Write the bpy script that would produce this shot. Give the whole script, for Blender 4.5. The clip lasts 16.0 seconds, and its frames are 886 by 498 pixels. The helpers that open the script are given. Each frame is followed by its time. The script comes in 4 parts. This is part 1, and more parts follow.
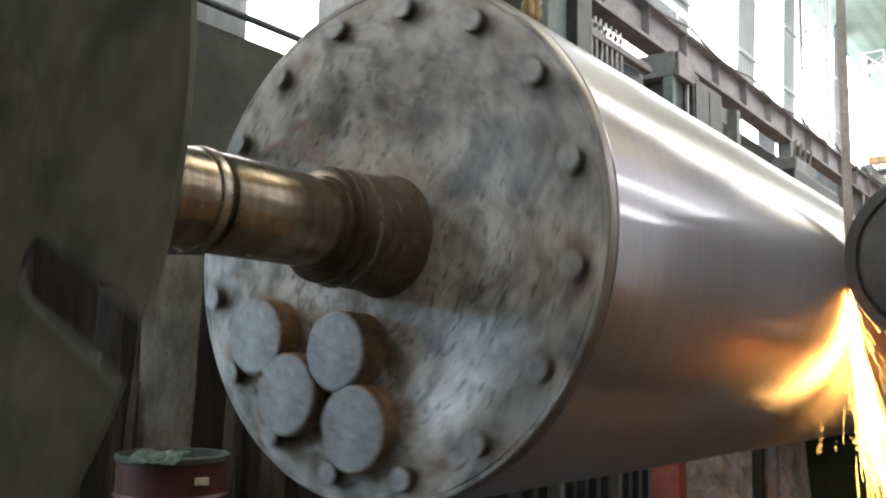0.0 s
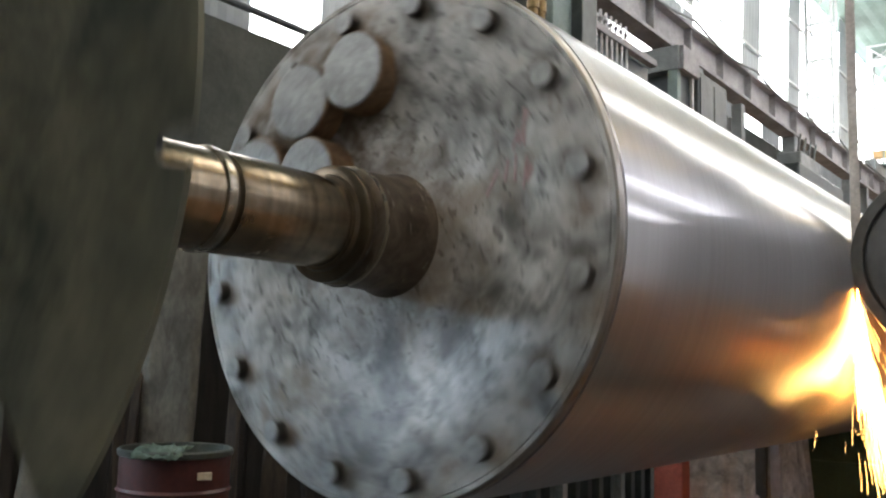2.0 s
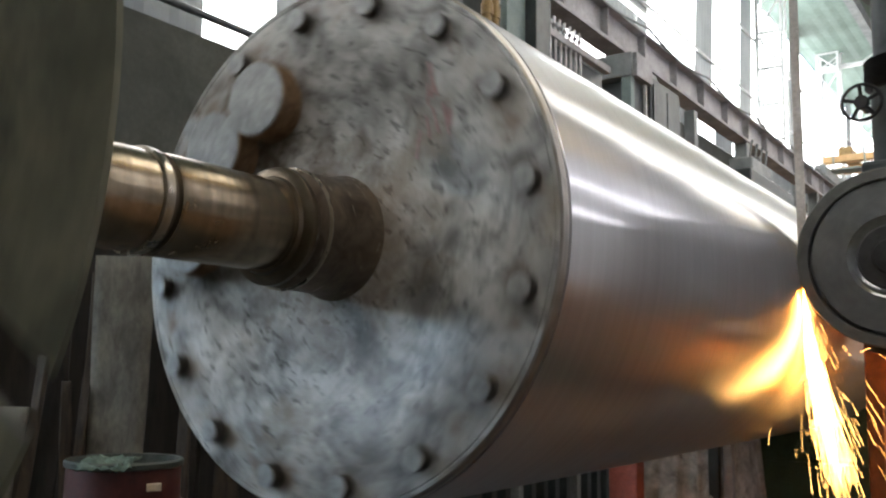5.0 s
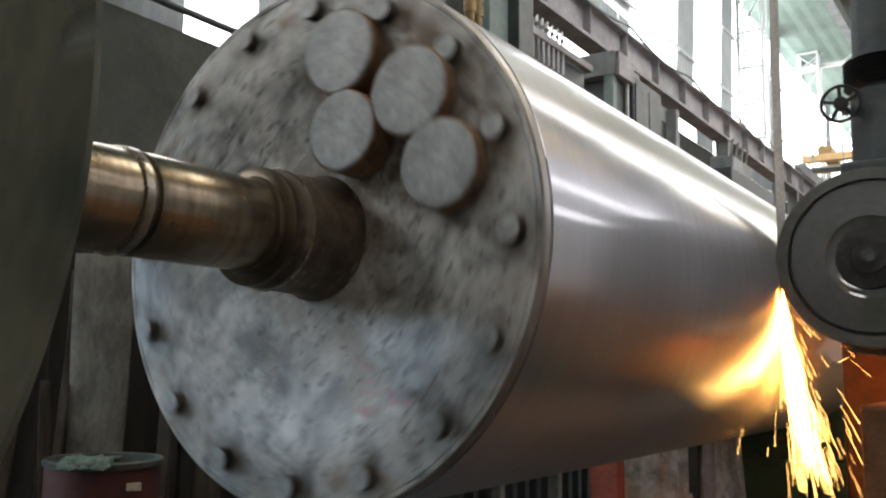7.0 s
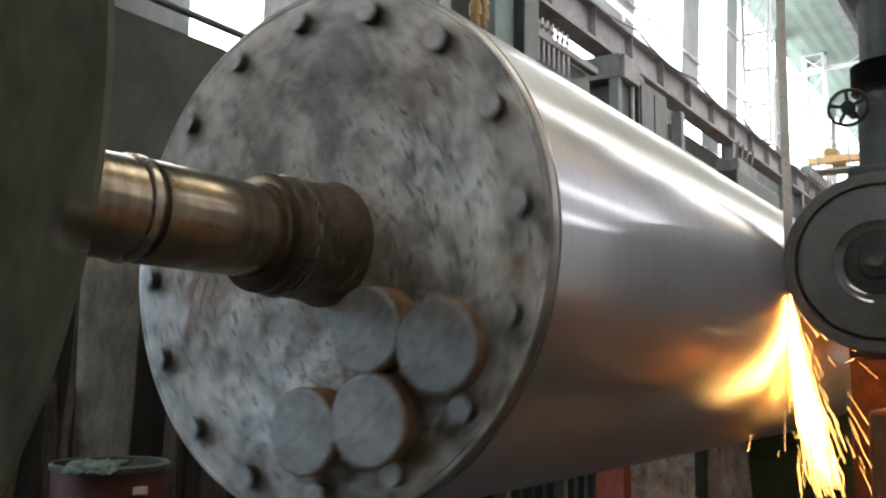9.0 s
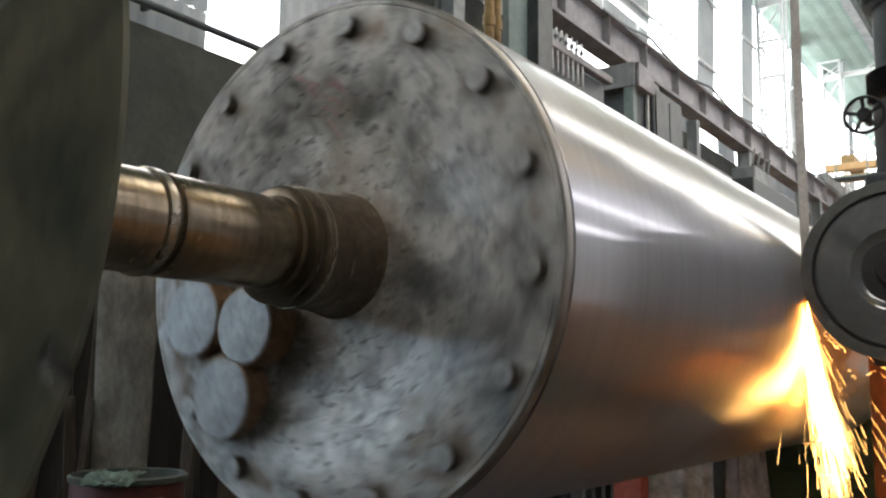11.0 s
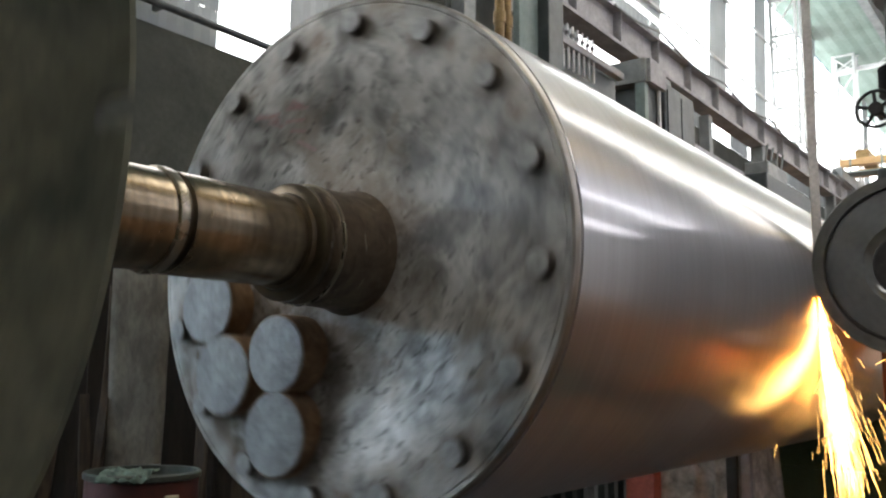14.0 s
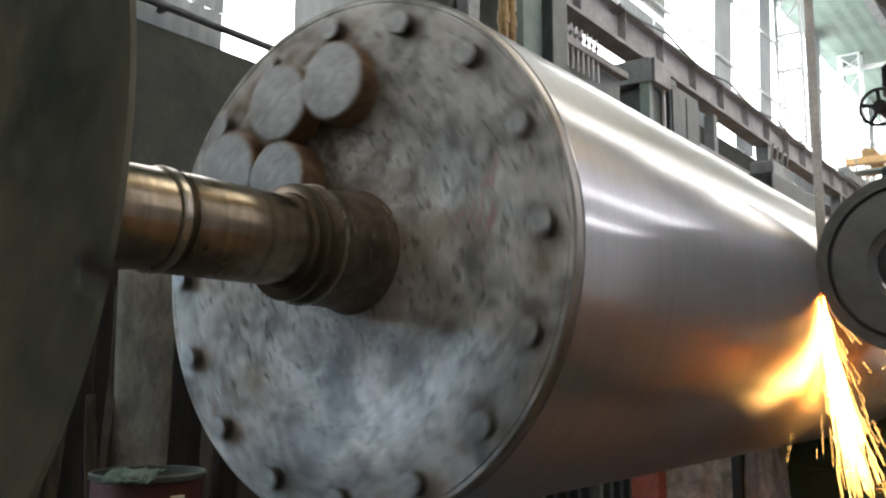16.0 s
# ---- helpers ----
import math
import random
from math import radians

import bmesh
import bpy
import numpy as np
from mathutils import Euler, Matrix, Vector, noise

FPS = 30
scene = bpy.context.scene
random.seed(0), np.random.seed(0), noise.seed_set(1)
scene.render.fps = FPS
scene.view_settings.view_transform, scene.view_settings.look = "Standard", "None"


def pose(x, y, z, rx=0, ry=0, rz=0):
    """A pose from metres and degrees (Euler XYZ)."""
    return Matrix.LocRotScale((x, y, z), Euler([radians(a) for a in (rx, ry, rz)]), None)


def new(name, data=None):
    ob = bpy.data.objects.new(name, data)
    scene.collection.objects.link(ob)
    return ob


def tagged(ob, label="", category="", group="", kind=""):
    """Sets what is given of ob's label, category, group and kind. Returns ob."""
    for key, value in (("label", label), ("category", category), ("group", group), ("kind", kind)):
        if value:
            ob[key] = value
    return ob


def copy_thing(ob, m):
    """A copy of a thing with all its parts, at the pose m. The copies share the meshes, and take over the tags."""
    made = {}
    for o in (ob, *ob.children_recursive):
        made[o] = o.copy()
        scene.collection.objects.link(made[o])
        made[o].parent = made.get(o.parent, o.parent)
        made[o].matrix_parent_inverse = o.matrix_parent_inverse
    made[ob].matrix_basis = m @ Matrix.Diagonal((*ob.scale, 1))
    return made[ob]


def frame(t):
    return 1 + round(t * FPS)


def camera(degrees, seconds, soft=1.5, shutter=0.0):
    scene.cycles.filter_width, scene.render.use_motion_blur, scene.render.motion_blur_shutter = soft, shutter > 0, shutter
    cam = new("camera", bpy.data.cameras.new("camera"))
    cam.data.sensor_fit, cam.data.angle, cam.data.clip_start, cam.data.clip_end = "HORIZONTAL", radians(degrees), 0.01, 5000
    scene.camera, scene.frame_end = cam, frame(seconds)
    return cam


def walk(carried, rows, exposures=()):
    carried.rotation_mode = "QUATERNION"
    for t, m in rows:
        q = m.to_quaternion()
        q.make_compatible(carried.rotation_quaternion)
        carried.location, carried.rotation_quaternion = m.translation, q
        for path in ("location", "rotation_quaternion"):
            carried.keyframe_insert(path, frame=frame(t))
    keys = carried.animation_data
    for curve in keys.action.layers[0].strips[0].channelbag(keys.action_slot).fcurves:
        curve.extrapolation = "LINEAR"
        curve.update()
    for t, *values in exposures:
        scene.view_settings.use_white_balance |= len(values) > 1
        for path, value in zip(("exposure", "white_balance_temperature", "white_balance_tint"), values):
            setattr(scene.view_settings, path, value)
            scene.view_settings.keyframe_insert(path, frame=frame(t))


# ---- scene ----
cam = camera(52.2, 16.0, soft=2.3, shutter=0.6)
AXIS = 1.65          # height of the roll's axis over the floor
PATH = [
    (0.0, pose(1.7021, -1.9124, 1.2903, 97.543, -1.238, 36.956)),
    (0.5, pose(1.6977, -1.9110, 1.2963, 97.265, -1.498, 36.914)),
    (1.0, pose(1.6934, -1.9097, 1.3022, 97.224, -1.556, 36.985)),
    (1.5, pose(1.6890, -1.9083, 1.3082, 97.120, -1.540, 37.069)),
    (2.0, pose(1.6846, -1.9069, 1.3142, 97.012, -1.557, 37.058)),
    (2.5, pose(1.6802, -1.9056, 1.3202, 97.012, -1.464, 37.123)),
    (3.0, pose(1.6828, -1.8975, 1.3153, 97.060, -1.490, 37.086)),
    (3.5, pose(1.6878, -1.8902, 1.3120, 97.133, -1.388, 37.000)),
    (4.0, pose(1.6928, -1.8829, 1.3087, 97.235, -1.317, 36.521)),
    (4.5, pose(1.6978, -1.8755, 1.3054, 97.363, -1.104, 35.509)),
    (5.0, pose(1.7027, -1.8682, 1.3021, 97.539, -0.789, 34.585)),
    (7.5, pose(1.7044, -1.8692, 1.3146, 97.339, -0.804, 33.425)),
    (8.0, pose(1.7020, -1.8705, 1.3175, 97.210, -0.923, 33.693)),
    (8.5, pose(1.6997, -1.8718, 1.3204, 97.237, -0.925, 33.681)),
    (9.0, pose(1.6973, -1.8731, 1.3234, 97.481, -0.837, 33.752)),
    (11.5, pose(1.7050, -1.8747, 1.3255, 98.185, -0.517, 34.996)),
    (12.0, pose(1.7066, -1.8750, 1.3259, 98.233, -0.422, 35.162)),
    (12.5, pose(1.7081, -1.8754, 1.3263, 98.228, -0.403, 35.417)),
    (13.0, pose(1.7107, -1.8753, 1.3249, 98.117, -0.338, 35.669)),
    (13.5, pose(1.7132, -1.8753, 1.3235, 97.980, -0.456, 35.541)),
    (14.0, pose(1.7157, -1.8752, 1.3221, 97.936, -0.402, 35.622)),
    (14.5, pose(1.7183, -1.8751, 1.3207, 97.962, -0.409, 35.701)),
    (15.0, pose(1.7208, -1.8751, 1.3192, 97.972, -0.317, 36.029)),
    (15.5, pose(1.7233, -1.8750, 1.3178, 97.987, -0.290, 36.052)),
    (16.0, pose(1.7259, -1.8749, 1.3164, 97.987, -0.240, 36.004)),
]
walk(cam, PATH, exposures=[(0.0, 0.58), (4.0, 0.52), (5.0, 0.44), (9.0, 0.34), (13.0, 0.34), (16.0, 0.31)])

# ---------------------------------------------------------------- light
world = bpy.data.worlds.new("world")
scene.world = world
world.use_nodes = True
wn = world.node_tree.nodes
sky = wn.new("ShaderNodeTexSky")
sky.sky_type = "NISHITA"
sky.sun_disc = False
sky.sun_elevation, sky.sun_rotation = radians(50), radians(120)
wn["Background"].inputs["Strength"].default_value = 0.1
world.node_tree.links.new(sky.outputs[0], wn["Background"].inputs[0])
SKY_GLOW = 5.0


# ---------------------------------------------------------------- materials
class Mat:
    """A node material with a Principled shader and a few short ways to add texture."""

    def __init__(self, name, rough=0.5, metal=0.0, colour=(0.5, 0.5, 0.5)):
        self.m = bpy.data.materials.new(name)
        self.m.use_nodes = True
        self.nt = self.m.node_tree
        self.p = self.nt.nodes["Principled BSDF"]
        self.p.inputs["Roughness"].default_value = rough
        self.p.inputs["Metallic"].default_value = metal
        self.p.inputs["Base Color"].default_value = (*colour, 1)
        self.co = self.nt.nodes.new("ShaderNodeTexCoord").outputs["Object"]

    def link(self, a, b):
        self.nt.links.new(a, b)

    def mapping(self, scale=(1, 1, 1)):
        n = self.nt.nodes.new("ShaderNodeMapping")
        n.inputs["Scale"].default_value = scale
        self.link(self.co, n.inputs["Vector"])
        return n.outputs[0]

    def noise(self, scale, detail=4.0, rough=0.6, stretch=(1, 1, 1), warp=0.0):
        n = self.nt.nodes.new("ShaderNodeTexNoise")
        n.inputs["Scale"].default_value = scale
        n.inputs["Detail"].default_value = detail
        n.inputs["Roughness"].default_value = rough
        n.inputs["Distortion"].default_value = warp
        self.link(self.mapping(stretch), n.inputs["Vector"])
        return n.outputs["Fac"]

    def ramp(self, fac, stops):
        n = self.nt.nodes.new("ShaderNodeValToRGB")
        e = n.color_ramp.elements
        while len(e) < len(stops):
            e.new(0.5)
        for el, (pos, col) in zip(e, stops):
            el.position = pos
            el.color = (*col, 1) if len(col) == 3 else (col[0], col[0], col[0], 1)
        self.link(fac, n.inputs["Fac"])
        return n.outputs["Color"]

    def mix(self, fac, a, b, how="MIX"):
        n = self.nt.nodes.new("ShaderNodeMix")
        n.data_type, n.blend_type = "RGBA", how
        for sock, v in ((n.inputs["Factor"], fac), (n.inputs["A"], a), (n.inputs["B"], b)):
            if isinstance(v, (int, float)):
                sock.default_value = v
            elif isinstance(v, tuple):
                sock.default_value = (*v, 1)
            else:
                self.link(v, sock)
        return n.outputs["Result"]

    def colour(self, sock):
        self.link(sock, self.p.inputs["Base Color"])
        return self

    def rough(self, fac, lo, hi):
        n = self.nt.nodes.new("ShaderNodeMapRange")
        n.inputs["To Min"].default_value, n.inputs["To Max"].default_value = lo, hi
        self.link(fac, n.inputs["Value"])
        self.link(n.outputs[0], self.p.inputs["Roughness"])
        return self

    def bump(self, fac, strength, distance):
        n = self.nt.nodes.new("ShaderNodeBump")
        n.inputs["Strength"].default_value, n.inputs["Distance"].default_value = strength, distance
        self.link(fac, n.inputs["Height"])
        self.link(n.outputs[0], self.p.inputs["Normal"])
        return self


def speckled(name, dark, light, scale=6.0, rough=0.6, metal=0.0, fine=60.0, depth=0.002, stretch=(1, 1, 1)):
    """Two scales of noise between a dark and a light tone."""
    k = Mat(name, rough, metal)
    big, small = k.noise(scale, 5, 0.65, stretch, 0.4), k.noise(fine, 3, 0.6, stretch)
    a = k.ramp(big, [(0.32, dark), (0.68, light)])
    b = k.ramp(small, [(0.3, (0.72,)), (0.7, (1.0,))])
    k.colour(k.mix(1.0, a, b, "MULTIPLY"))
    k.rough(small, max(0.05, rough - 0.12), min(1.0, rough + 0.12))
    k.bump(small, 0.35, depth)
    return k.m


def glow(name, colour, strength):
    m = bpy.data.materials.new(name)
    m.use_nodes = True
    nt = m.node_tree
    e = nt.nodes.new("ShaderNodeEmission")
    e.inputs["Color"].default_value, e.inputs["Strength"].default_value = (*colour, 1), strength
    nt.links.new(e.outputs[0], nt.nodes["Material Output"].inputs["Surface"])
    nt.nodes.remove(nt.nodes["Principled BSDF"])
    return m


def ground_steel():
    """Freshly ground shell: fine rings round the roll, so reflections smear along the axis."""
    k = Mat("ground_steel", 0.16, 1.0)
    rings = k.noise(40, 3, 0.6, (0.02, 1, 0.02))
    fine = k.noise(600, 2, 0.5, (0.01, 1, 0.01))
    soft = k.noise(2.5, 3, 0.5)
    tone = k.ramp(rings, [(0.3, (0.53, 0.52, 0.53)), (0.7, (0.60, 0.59, 0.60))])
    tone = k.mix(0.15, tone, k.ramp(soft, [(0.35, (0.42, 0.40, 0.39)), (0.65, (0.68, 0.68, 0.69))]))
    k.colour(tone)
    t = k.nt.nodes.new("ShaderNodeTangent")
    t.direction_type, t.axis = "RADIAL", "Y"
    haze = k.nt.nodes.new("ShaderNodeBsdfPrincipled")
    haze.inputs["Metallic"].default_value = 1.0
    k.link(tone, haze.inputs["Base Color"])
    for p, r, an in ((k.p, 0.115, 0.75), (haze, 0.44, 1.0)):
        p.inputs["Roughness"].default_value = r
        p.inputs["Anisotropic"].default_value = an
        p.inputs["Anisotropic Rotation"].default_value = 0.25
        k.link(t.outputs[0], p.inputs["Tangent"])
    both = k.nt.nodes.new("ShaderNodeMixShader")
    both.inputs["Fac"].default_value = 0.42
    k.link(k.p.outputs[0], both.inputs[1])
    k.link(haze.outputs[0], both.inputs[2])
    # a thin veil of scatter from the fresh grinding marks
    veil = k.nt.nodes.new("ShaderNodeBsdfPrincipled")
    veil.inputs["Metallic"].default_value = 1.0
    veil.inputs["Roughness"].default_value = 0.62
    k.link(tone, veil.inputs["Base Color"])
    every = k.nt.nodes.new("ShaderNodeMixShader")
    every.inputs["Fac"].default_value = 0.18
    k.link(both.outputs[0], every.inputs[1])
    k.link(veil.outputs[0], every.inputs[2])
    k.link(every.outputs[0], k.nt.nodes["Material Output"].inputs["Surface"])
    k.bump(fine, 0.02, 0.0003)
    return k.m


def worn_plate():
    """The roll's end cover: scraped grey steel with dark blotches, pale patches, shadow painted round the hub and rust
    by the bolts.
    """
    k = Mat("worn_plate", 0.5, 0.15)
    big = k.noise(5.2, 5, 0.58, (1, 1, 1), 0.9)
    mid = k.noise(12, 4, 0.62, (1, 1, 1), 0.4)
    scr = k.noise(26, 5, 0.65, (0.45, 1, 1.4), 0.7)
    rust = k.noise(3.4, 5, 0.6, (1, 1, 1), 0.6)
    base = k.ramp(big, [(0.36, (0.23, 0.23, 0.22)), (0.48, (0.45, 0.45, 0.435)), (0.63, (0.68, 0.68, 0.66))])
    base = k.mix(0.7, base, k.ramp(mid, [(0.34, (0.36,)), (0.50, (1.0,))]), "MULTIPLY")
    base = k.mix(0.40, base, k.ramp(scr, [(0.36, (0.45,)), (0.48, (1.0,))]), "MULTIPLY")
    base = k.mix(k.ramp(rust, [(0.52, (0.0,)), (0.68, (0.65,))]), base, (0.24, 0.18, 0.11))
    fleck = k.noise(34, 2, 0.5, (0.6, 1, 1.5), 0.5)
    base = k.mix(0.75, base, k.ramp(fleck, [(0.32, (0.25,)), (0.39, (1.0,))]), "MULTIPLY")
    # distance from the axis: shadow painted brown round hub, rust in the bolt ring
    flat = k.mapping((1, 0, 1))
    ln = k.nt.nodes.new("ShaderNodeVectorMath")
    ln.operation = "LENGTH"
    k.link(flat, ln.inputs[0])
    r = ln.outputs["Value"]
    hub_shade = k.mix(1.0, k.ramp(r, [(0.17, (0.6,)), (0.37, (0.0,))]), k.ramp(mid, [(0.3, (1.0,)), (0.7, (0.45,))]), "MULTIPLY")
    base = k.mix(hub_shade, base, (0.24, 0.17, 0.105))
    ring = k.mix(1.0, k.ramp(r, [(0.58, (0.0,)), (0.65, (0.8,)), (0.67, (0.8,)), (0.73, (0.0,))]), k.ramp(big, [(0.5, (0.0,)), (0.62, (1.0,))]), "MULTIPLY")
    base = k.mix(ring, base, (0.19, 0.13, 0.08))
    # grease smears, with the bolts' shadows painted in, round the sixteen bolts
    def calc(op, a, b=None):
        n = k.nt.nodes.new("ShaderNodeMath")
        n.operation = op
        for i, v in enumerate((a, b)):
            if v is None:
                continue
            if isinstance(v, (int, float)):
                n.inputs[i].default_value = v
            else:
                k.link(v, n.inputs[i])
        return n.outputs[0]
    xyz = k.nt.nodes.new("ShaderNodeSeparateXYZ")
    k.link(k.co, xyz.inputs[0])
    turn = calc("ADD", calc("MULTIPLY", calc("ARCTAN2", xyz.outputs["Z"], xyz.outputs["X"]), 16 / (2 * math.pi)), 32.5)
    arc = calc("MULTIPLY", calc("SUBTRACT", calc("FRACT", turn), 0.5), 2 * math.pi / 16 * 0.66 * 0.75)
    away = calc("SUBTRACT", r, 0.66)
    far = calc("SQRT", calc("ADD", calc("MULTIPLY", arc, arc), calc("MULTIPLY", away, away)))
    grease_shade = k.mix(1.0, k.ramp(far, [(0.028, (0.85,)), (0.062, (0.0,))]), k.ramp(mid, [(0.36, (1.0,)), (0.62, (0.35,))]), "MULTIPLY")
    base = k.mix(grease_shade, base, (0.10, 0.082, 0.062))
    # rust and grease run round the cluster of weights
    off = k.nt.nodes.new("ShaderNodeVectorMath")
    off.operation = "DISTANCE"
    k.link(flat, off.inputs[0])
    off.inputs[1].default_value = (0.47, 0, 0.02)
    stain = k.mix(1.0, k.ramp(off.outputs["Value"], [(0.24, (0.9,)), (0.40, (0.0,))]), k.ramp(mid, [(0.38, (1.0,)), (0.62, (0.25,))]), "MULTIPLY")
    base = k.mix(stain, base, (0.11, 0.075, 0.045))
    # one dark bluish sector of old paint
    sec = k.nt.nodes.new("ShaderNodeVectorMath")
    sec.operation = "DISTANCE"
    k.link(flat, sec.inputs[0])
    sec.inputs[1].default_value = (-0.40, 0, 0.19)
    patch = k.mix(1.0, k.ramp(sec.outputs["Value"], [(0.18, (0.55,)), (0.36, (0.0,))]), k.ramp(big, [(0.4, (1.0,)), (0.6, (0.3,))]), "MULTIPLY")
    base = k.mix(patch, base, (0.15, 0.165, 0.19))
    k.colour(base)
    k.rough(mid, 0.36, 0.6)
    k.bump(scr, 0.3, 0.002)
    return k.m


def turned_steel(name, tone, rough, streak=40.0):
    k = Mat(name, rough, 0.9)
    rings = k.noise(streak, 4, 0.65, (0.05, 1, 0.05))
    grime = k.noise(9, 5, 0.7, (1, 1, 1), 0.5)
    a = k.ramp(rings, [(0.3, tuple(c * 0.62 for c in tone)), (0.7, tone)])
    k.colour(k.mix(0.65, a, k.ramp(grime, [(0.33, (0.45, 0.38, 0.28)), (0.6, (1.0, 1.0, 1.0))]), "MULTIPLY"))
    k.rough(grime, rough + 0.12, rough - 0.06)
    k.bump(rings, 0.2, 0.001)
    return k.m


M_SHELL = ground_steel()
M_PLATE = worn_plate()
M_RIM = turned_steel("rim_steel", (0.42, 0.40, 0.37), 0.35)
M_SHAFT = turned_steel("shaft_steel", (0.35, 0.285, 0.20), 0.22)
def cast_hub():
    k = Mat("oily_cast_hub", 0.45, 0.25)
    grime, worn = k.noise(14, 5, 0.7, (1, 1, 1), 0.6), k.noise(22, 4, 0.6, (0.6, 1.4, 0.6), 0.4)
    base = k.ramp(grime, [(0.3, (0.055, 0.040, 0.027)), (0.7, (0.19, 0.145, 0.10))])
    k.colour(k.mix(k.ramp(worn, [(0.62, (0.0,)), (0.72, (0.8,))]), base, (0.5, 0.45, 0.38)))
    k.rough(grime, 0.6, 0.32)
    k.bump(grime, 0.35, 0.004)
    return k.m


M_HUB = cast_hub()
M_STUB = turned_steel("grimy_steel", (0.17, 0.135, 0.095), 0.32)
M_LIP = turned_steel("polished_lip", (0.45, 0.40, 0.32), 0.25)
M_WEIGHT = speckled("weight_face", (0.23, 0.235, 0.235), (0.50, 0.51, 0.505), 9, 0.5, 0.4)
M_RUST = speckled("rusty_side", (0.14, 0.075, 0.035), (0.38, 0.255, 0.15), 10, 0.7, 0.2)
M_BOLT = speckled("greasy_bolt", (0.03, 0.026, 0.021), (0.11, 0.092, 0.07), 30, 0.5, 0.3)
M_REDMARK = speckled("red_marker", (0.44, 0.27, 0.265), (0.54, 0.40, 0.39), 40, 0.6)
M_FACEPLATE = speckled("dark_cast_iron", (0.054, 0.066, 0.048), (0.205, 0.202, 0.140), 5, 0.82, 0.0, 35)
M_ABRASIVE = speckled("abrasive_rim", (0.10, 0.103, 0.095), (0.18, 0.183, 0.17), 30, 0.8, 0.0, 200)
M_FLANGE = speckled("glossy_dark_enamel", (0.07, 0.076, 0.066), (0.11, 0.116, 0.10), 6, 0.05, 0.0, 40, 0.00005)
gloss = M_FLANGE.node_tree.nodes["Principled BSDF"]
gloss.inputs["Specular IOR Level"].default_value = 1.0
gloss.inputs["Coat Weight"].default_value = 1.0
gloss.inputs["Coat Roughness"].default_value = 0.04
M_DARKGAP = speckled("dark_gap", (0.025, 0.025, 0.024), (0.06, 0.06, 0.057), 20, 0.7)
M_MACHINE = speckled("dark_machine_paint", (0.032, 0.042, 0.044), (0.075, 0.09, 0.09), 5, 0.45, 0.1)
M_RUBBER = speckled("black_rubber", (0.014, 0.016, 0.017), (0.04, 0.042, 0.043), 30, 0.75)
M_GREYPAINT = speckled("grey_paint", (0.16, 0.175, 0.18), (0.30, 0.32, 0.32), 3, 0.6)
M_GIRDER = speckled("girder_paint", (0.22, 0.216, 0.226), (0.40, 0.393, 0.405), 1.6, 0.65, 0.1, 20)
M_WHITEPAINT = speckled("pale_paint", (0.58, 0.60, 0.60), (0.8, 0.82, 0.82), 2, 0.6)
M_MASONRY = speckled("sooty_masonry", (0.046, 0.052, 0.044), (0.094, 0.10, 0.085), 1.1, 0.9, 0.0, 14, 0.01)


def thin_sheet(name, dark, light, passing):
    """Pale fibreglass sheet that lets part of the daylight through."""
    k = Mat(name, 0.6)
    tone = k.ramp(k.noise(0.9, 4), [(0.3, dark), (0.7, light)])
    k.colour(tone)
    tr = k.nt.nodes.new("ShaderNodeBsdfTranslucent")
    k.link(tone, tr.inputs["Color"])
    mx = k.nt.nodes.new("ShaderNodeMixShader")
    mx.inputs["Fac"].default_value = passing
    k.link(k.p.outputs[0], mx.inputs[1])
    k.link(tr.outputs[0], mx.inputs[2])
    k.link(mx.outputs[0], k.nt.nodes["Material Output"].inputs["Surface"])
    return k.m


M_SHEET = thin_sheet("translucent_sheet", (0.28, 0.31, 0.32), (0.42, 0.45, 0.46), 0.03)
M_CREAMSHEET = thin_sheet("yellowed_sheet", (0.62, 0.53, 0.34), (0.74, 0.66, 0.46), 0.40)
M_EASTWALL = speckled("dull_plaster", (0.51, 0.535, 0.62), (0.68, 0.71, 0.80), 0.7, 0.8, 0.0, 9)
M_ROOF = speckled("green_roof_sheet", (0.15, 0.215, 0.185), (0.22, 0.30, 0.26), 0.5, 0.7, 0.0, 8)
M_CONCRETE = speckled("oily_concrete", (0.22, 0.135, 0.078), (0.40, 0.25, 0.15), 1.0, 0.75, 0.0, 25, 0.006)
M_GREENPANEL = speckled("green_machine_paint", (0.030, 0.075, 0.045), (0.065, 0.13, 0.085), 3, 0.5, 0.1)
M_TEAL = speckled("teal_panel", (0.16, 0.22, 0.21), (0.27, 0.34, 0.32), 2, 0.6)
M_REDPAINT = speckled("worn_red_paint", (0.035, 0.007, 0.006), (0.095, 0.02, 0.015), 6, 0.5)
M_RUSTPAINT = speckled("rusty_carriage", (0.15, 0.068, 0.032), (0.31, 0.16, 0.085), 4, 0.9, 0.0)
M_OXIDE = speckled("dark_red_oxide", (0.05, 0.018, 0.012), (0.12, 0.045, 0.028), 5, 0.8)
M_REDPOST = speckled("red_oxide_paint", (0.38, 0.09, 0.06), (0.55, 0.16, 0.11), 5, 0.6)
M_ORANGE = speckled("orange_crane_paint", (0.62, 0.36, 0.14), (0.78, 0.50, 0.24), 2, 0.5)
M_BOARD = speckled("dusty_canvas", (0.085, 0.079, 0.064), (0.21, 0.195, 0.16), 5, 0.9, 0.0, 30, 0.006, (1.6, 1.6, 0.7))
M_WOOD = speckled("old_timber", (0.02, 0.015, 0.011), (0.08, 0.058, 0.038), 7, 0.85, 0.0, 40, 0.003, (3, 3, 0.4))
M_DARKWOOD = speckled("dark_timber", (0.012, 0.010, 0.008), (0.035, 0.028, 0.021), 6, 0.9, 0.0, 40, 0.003, (3, 3, 0.4))
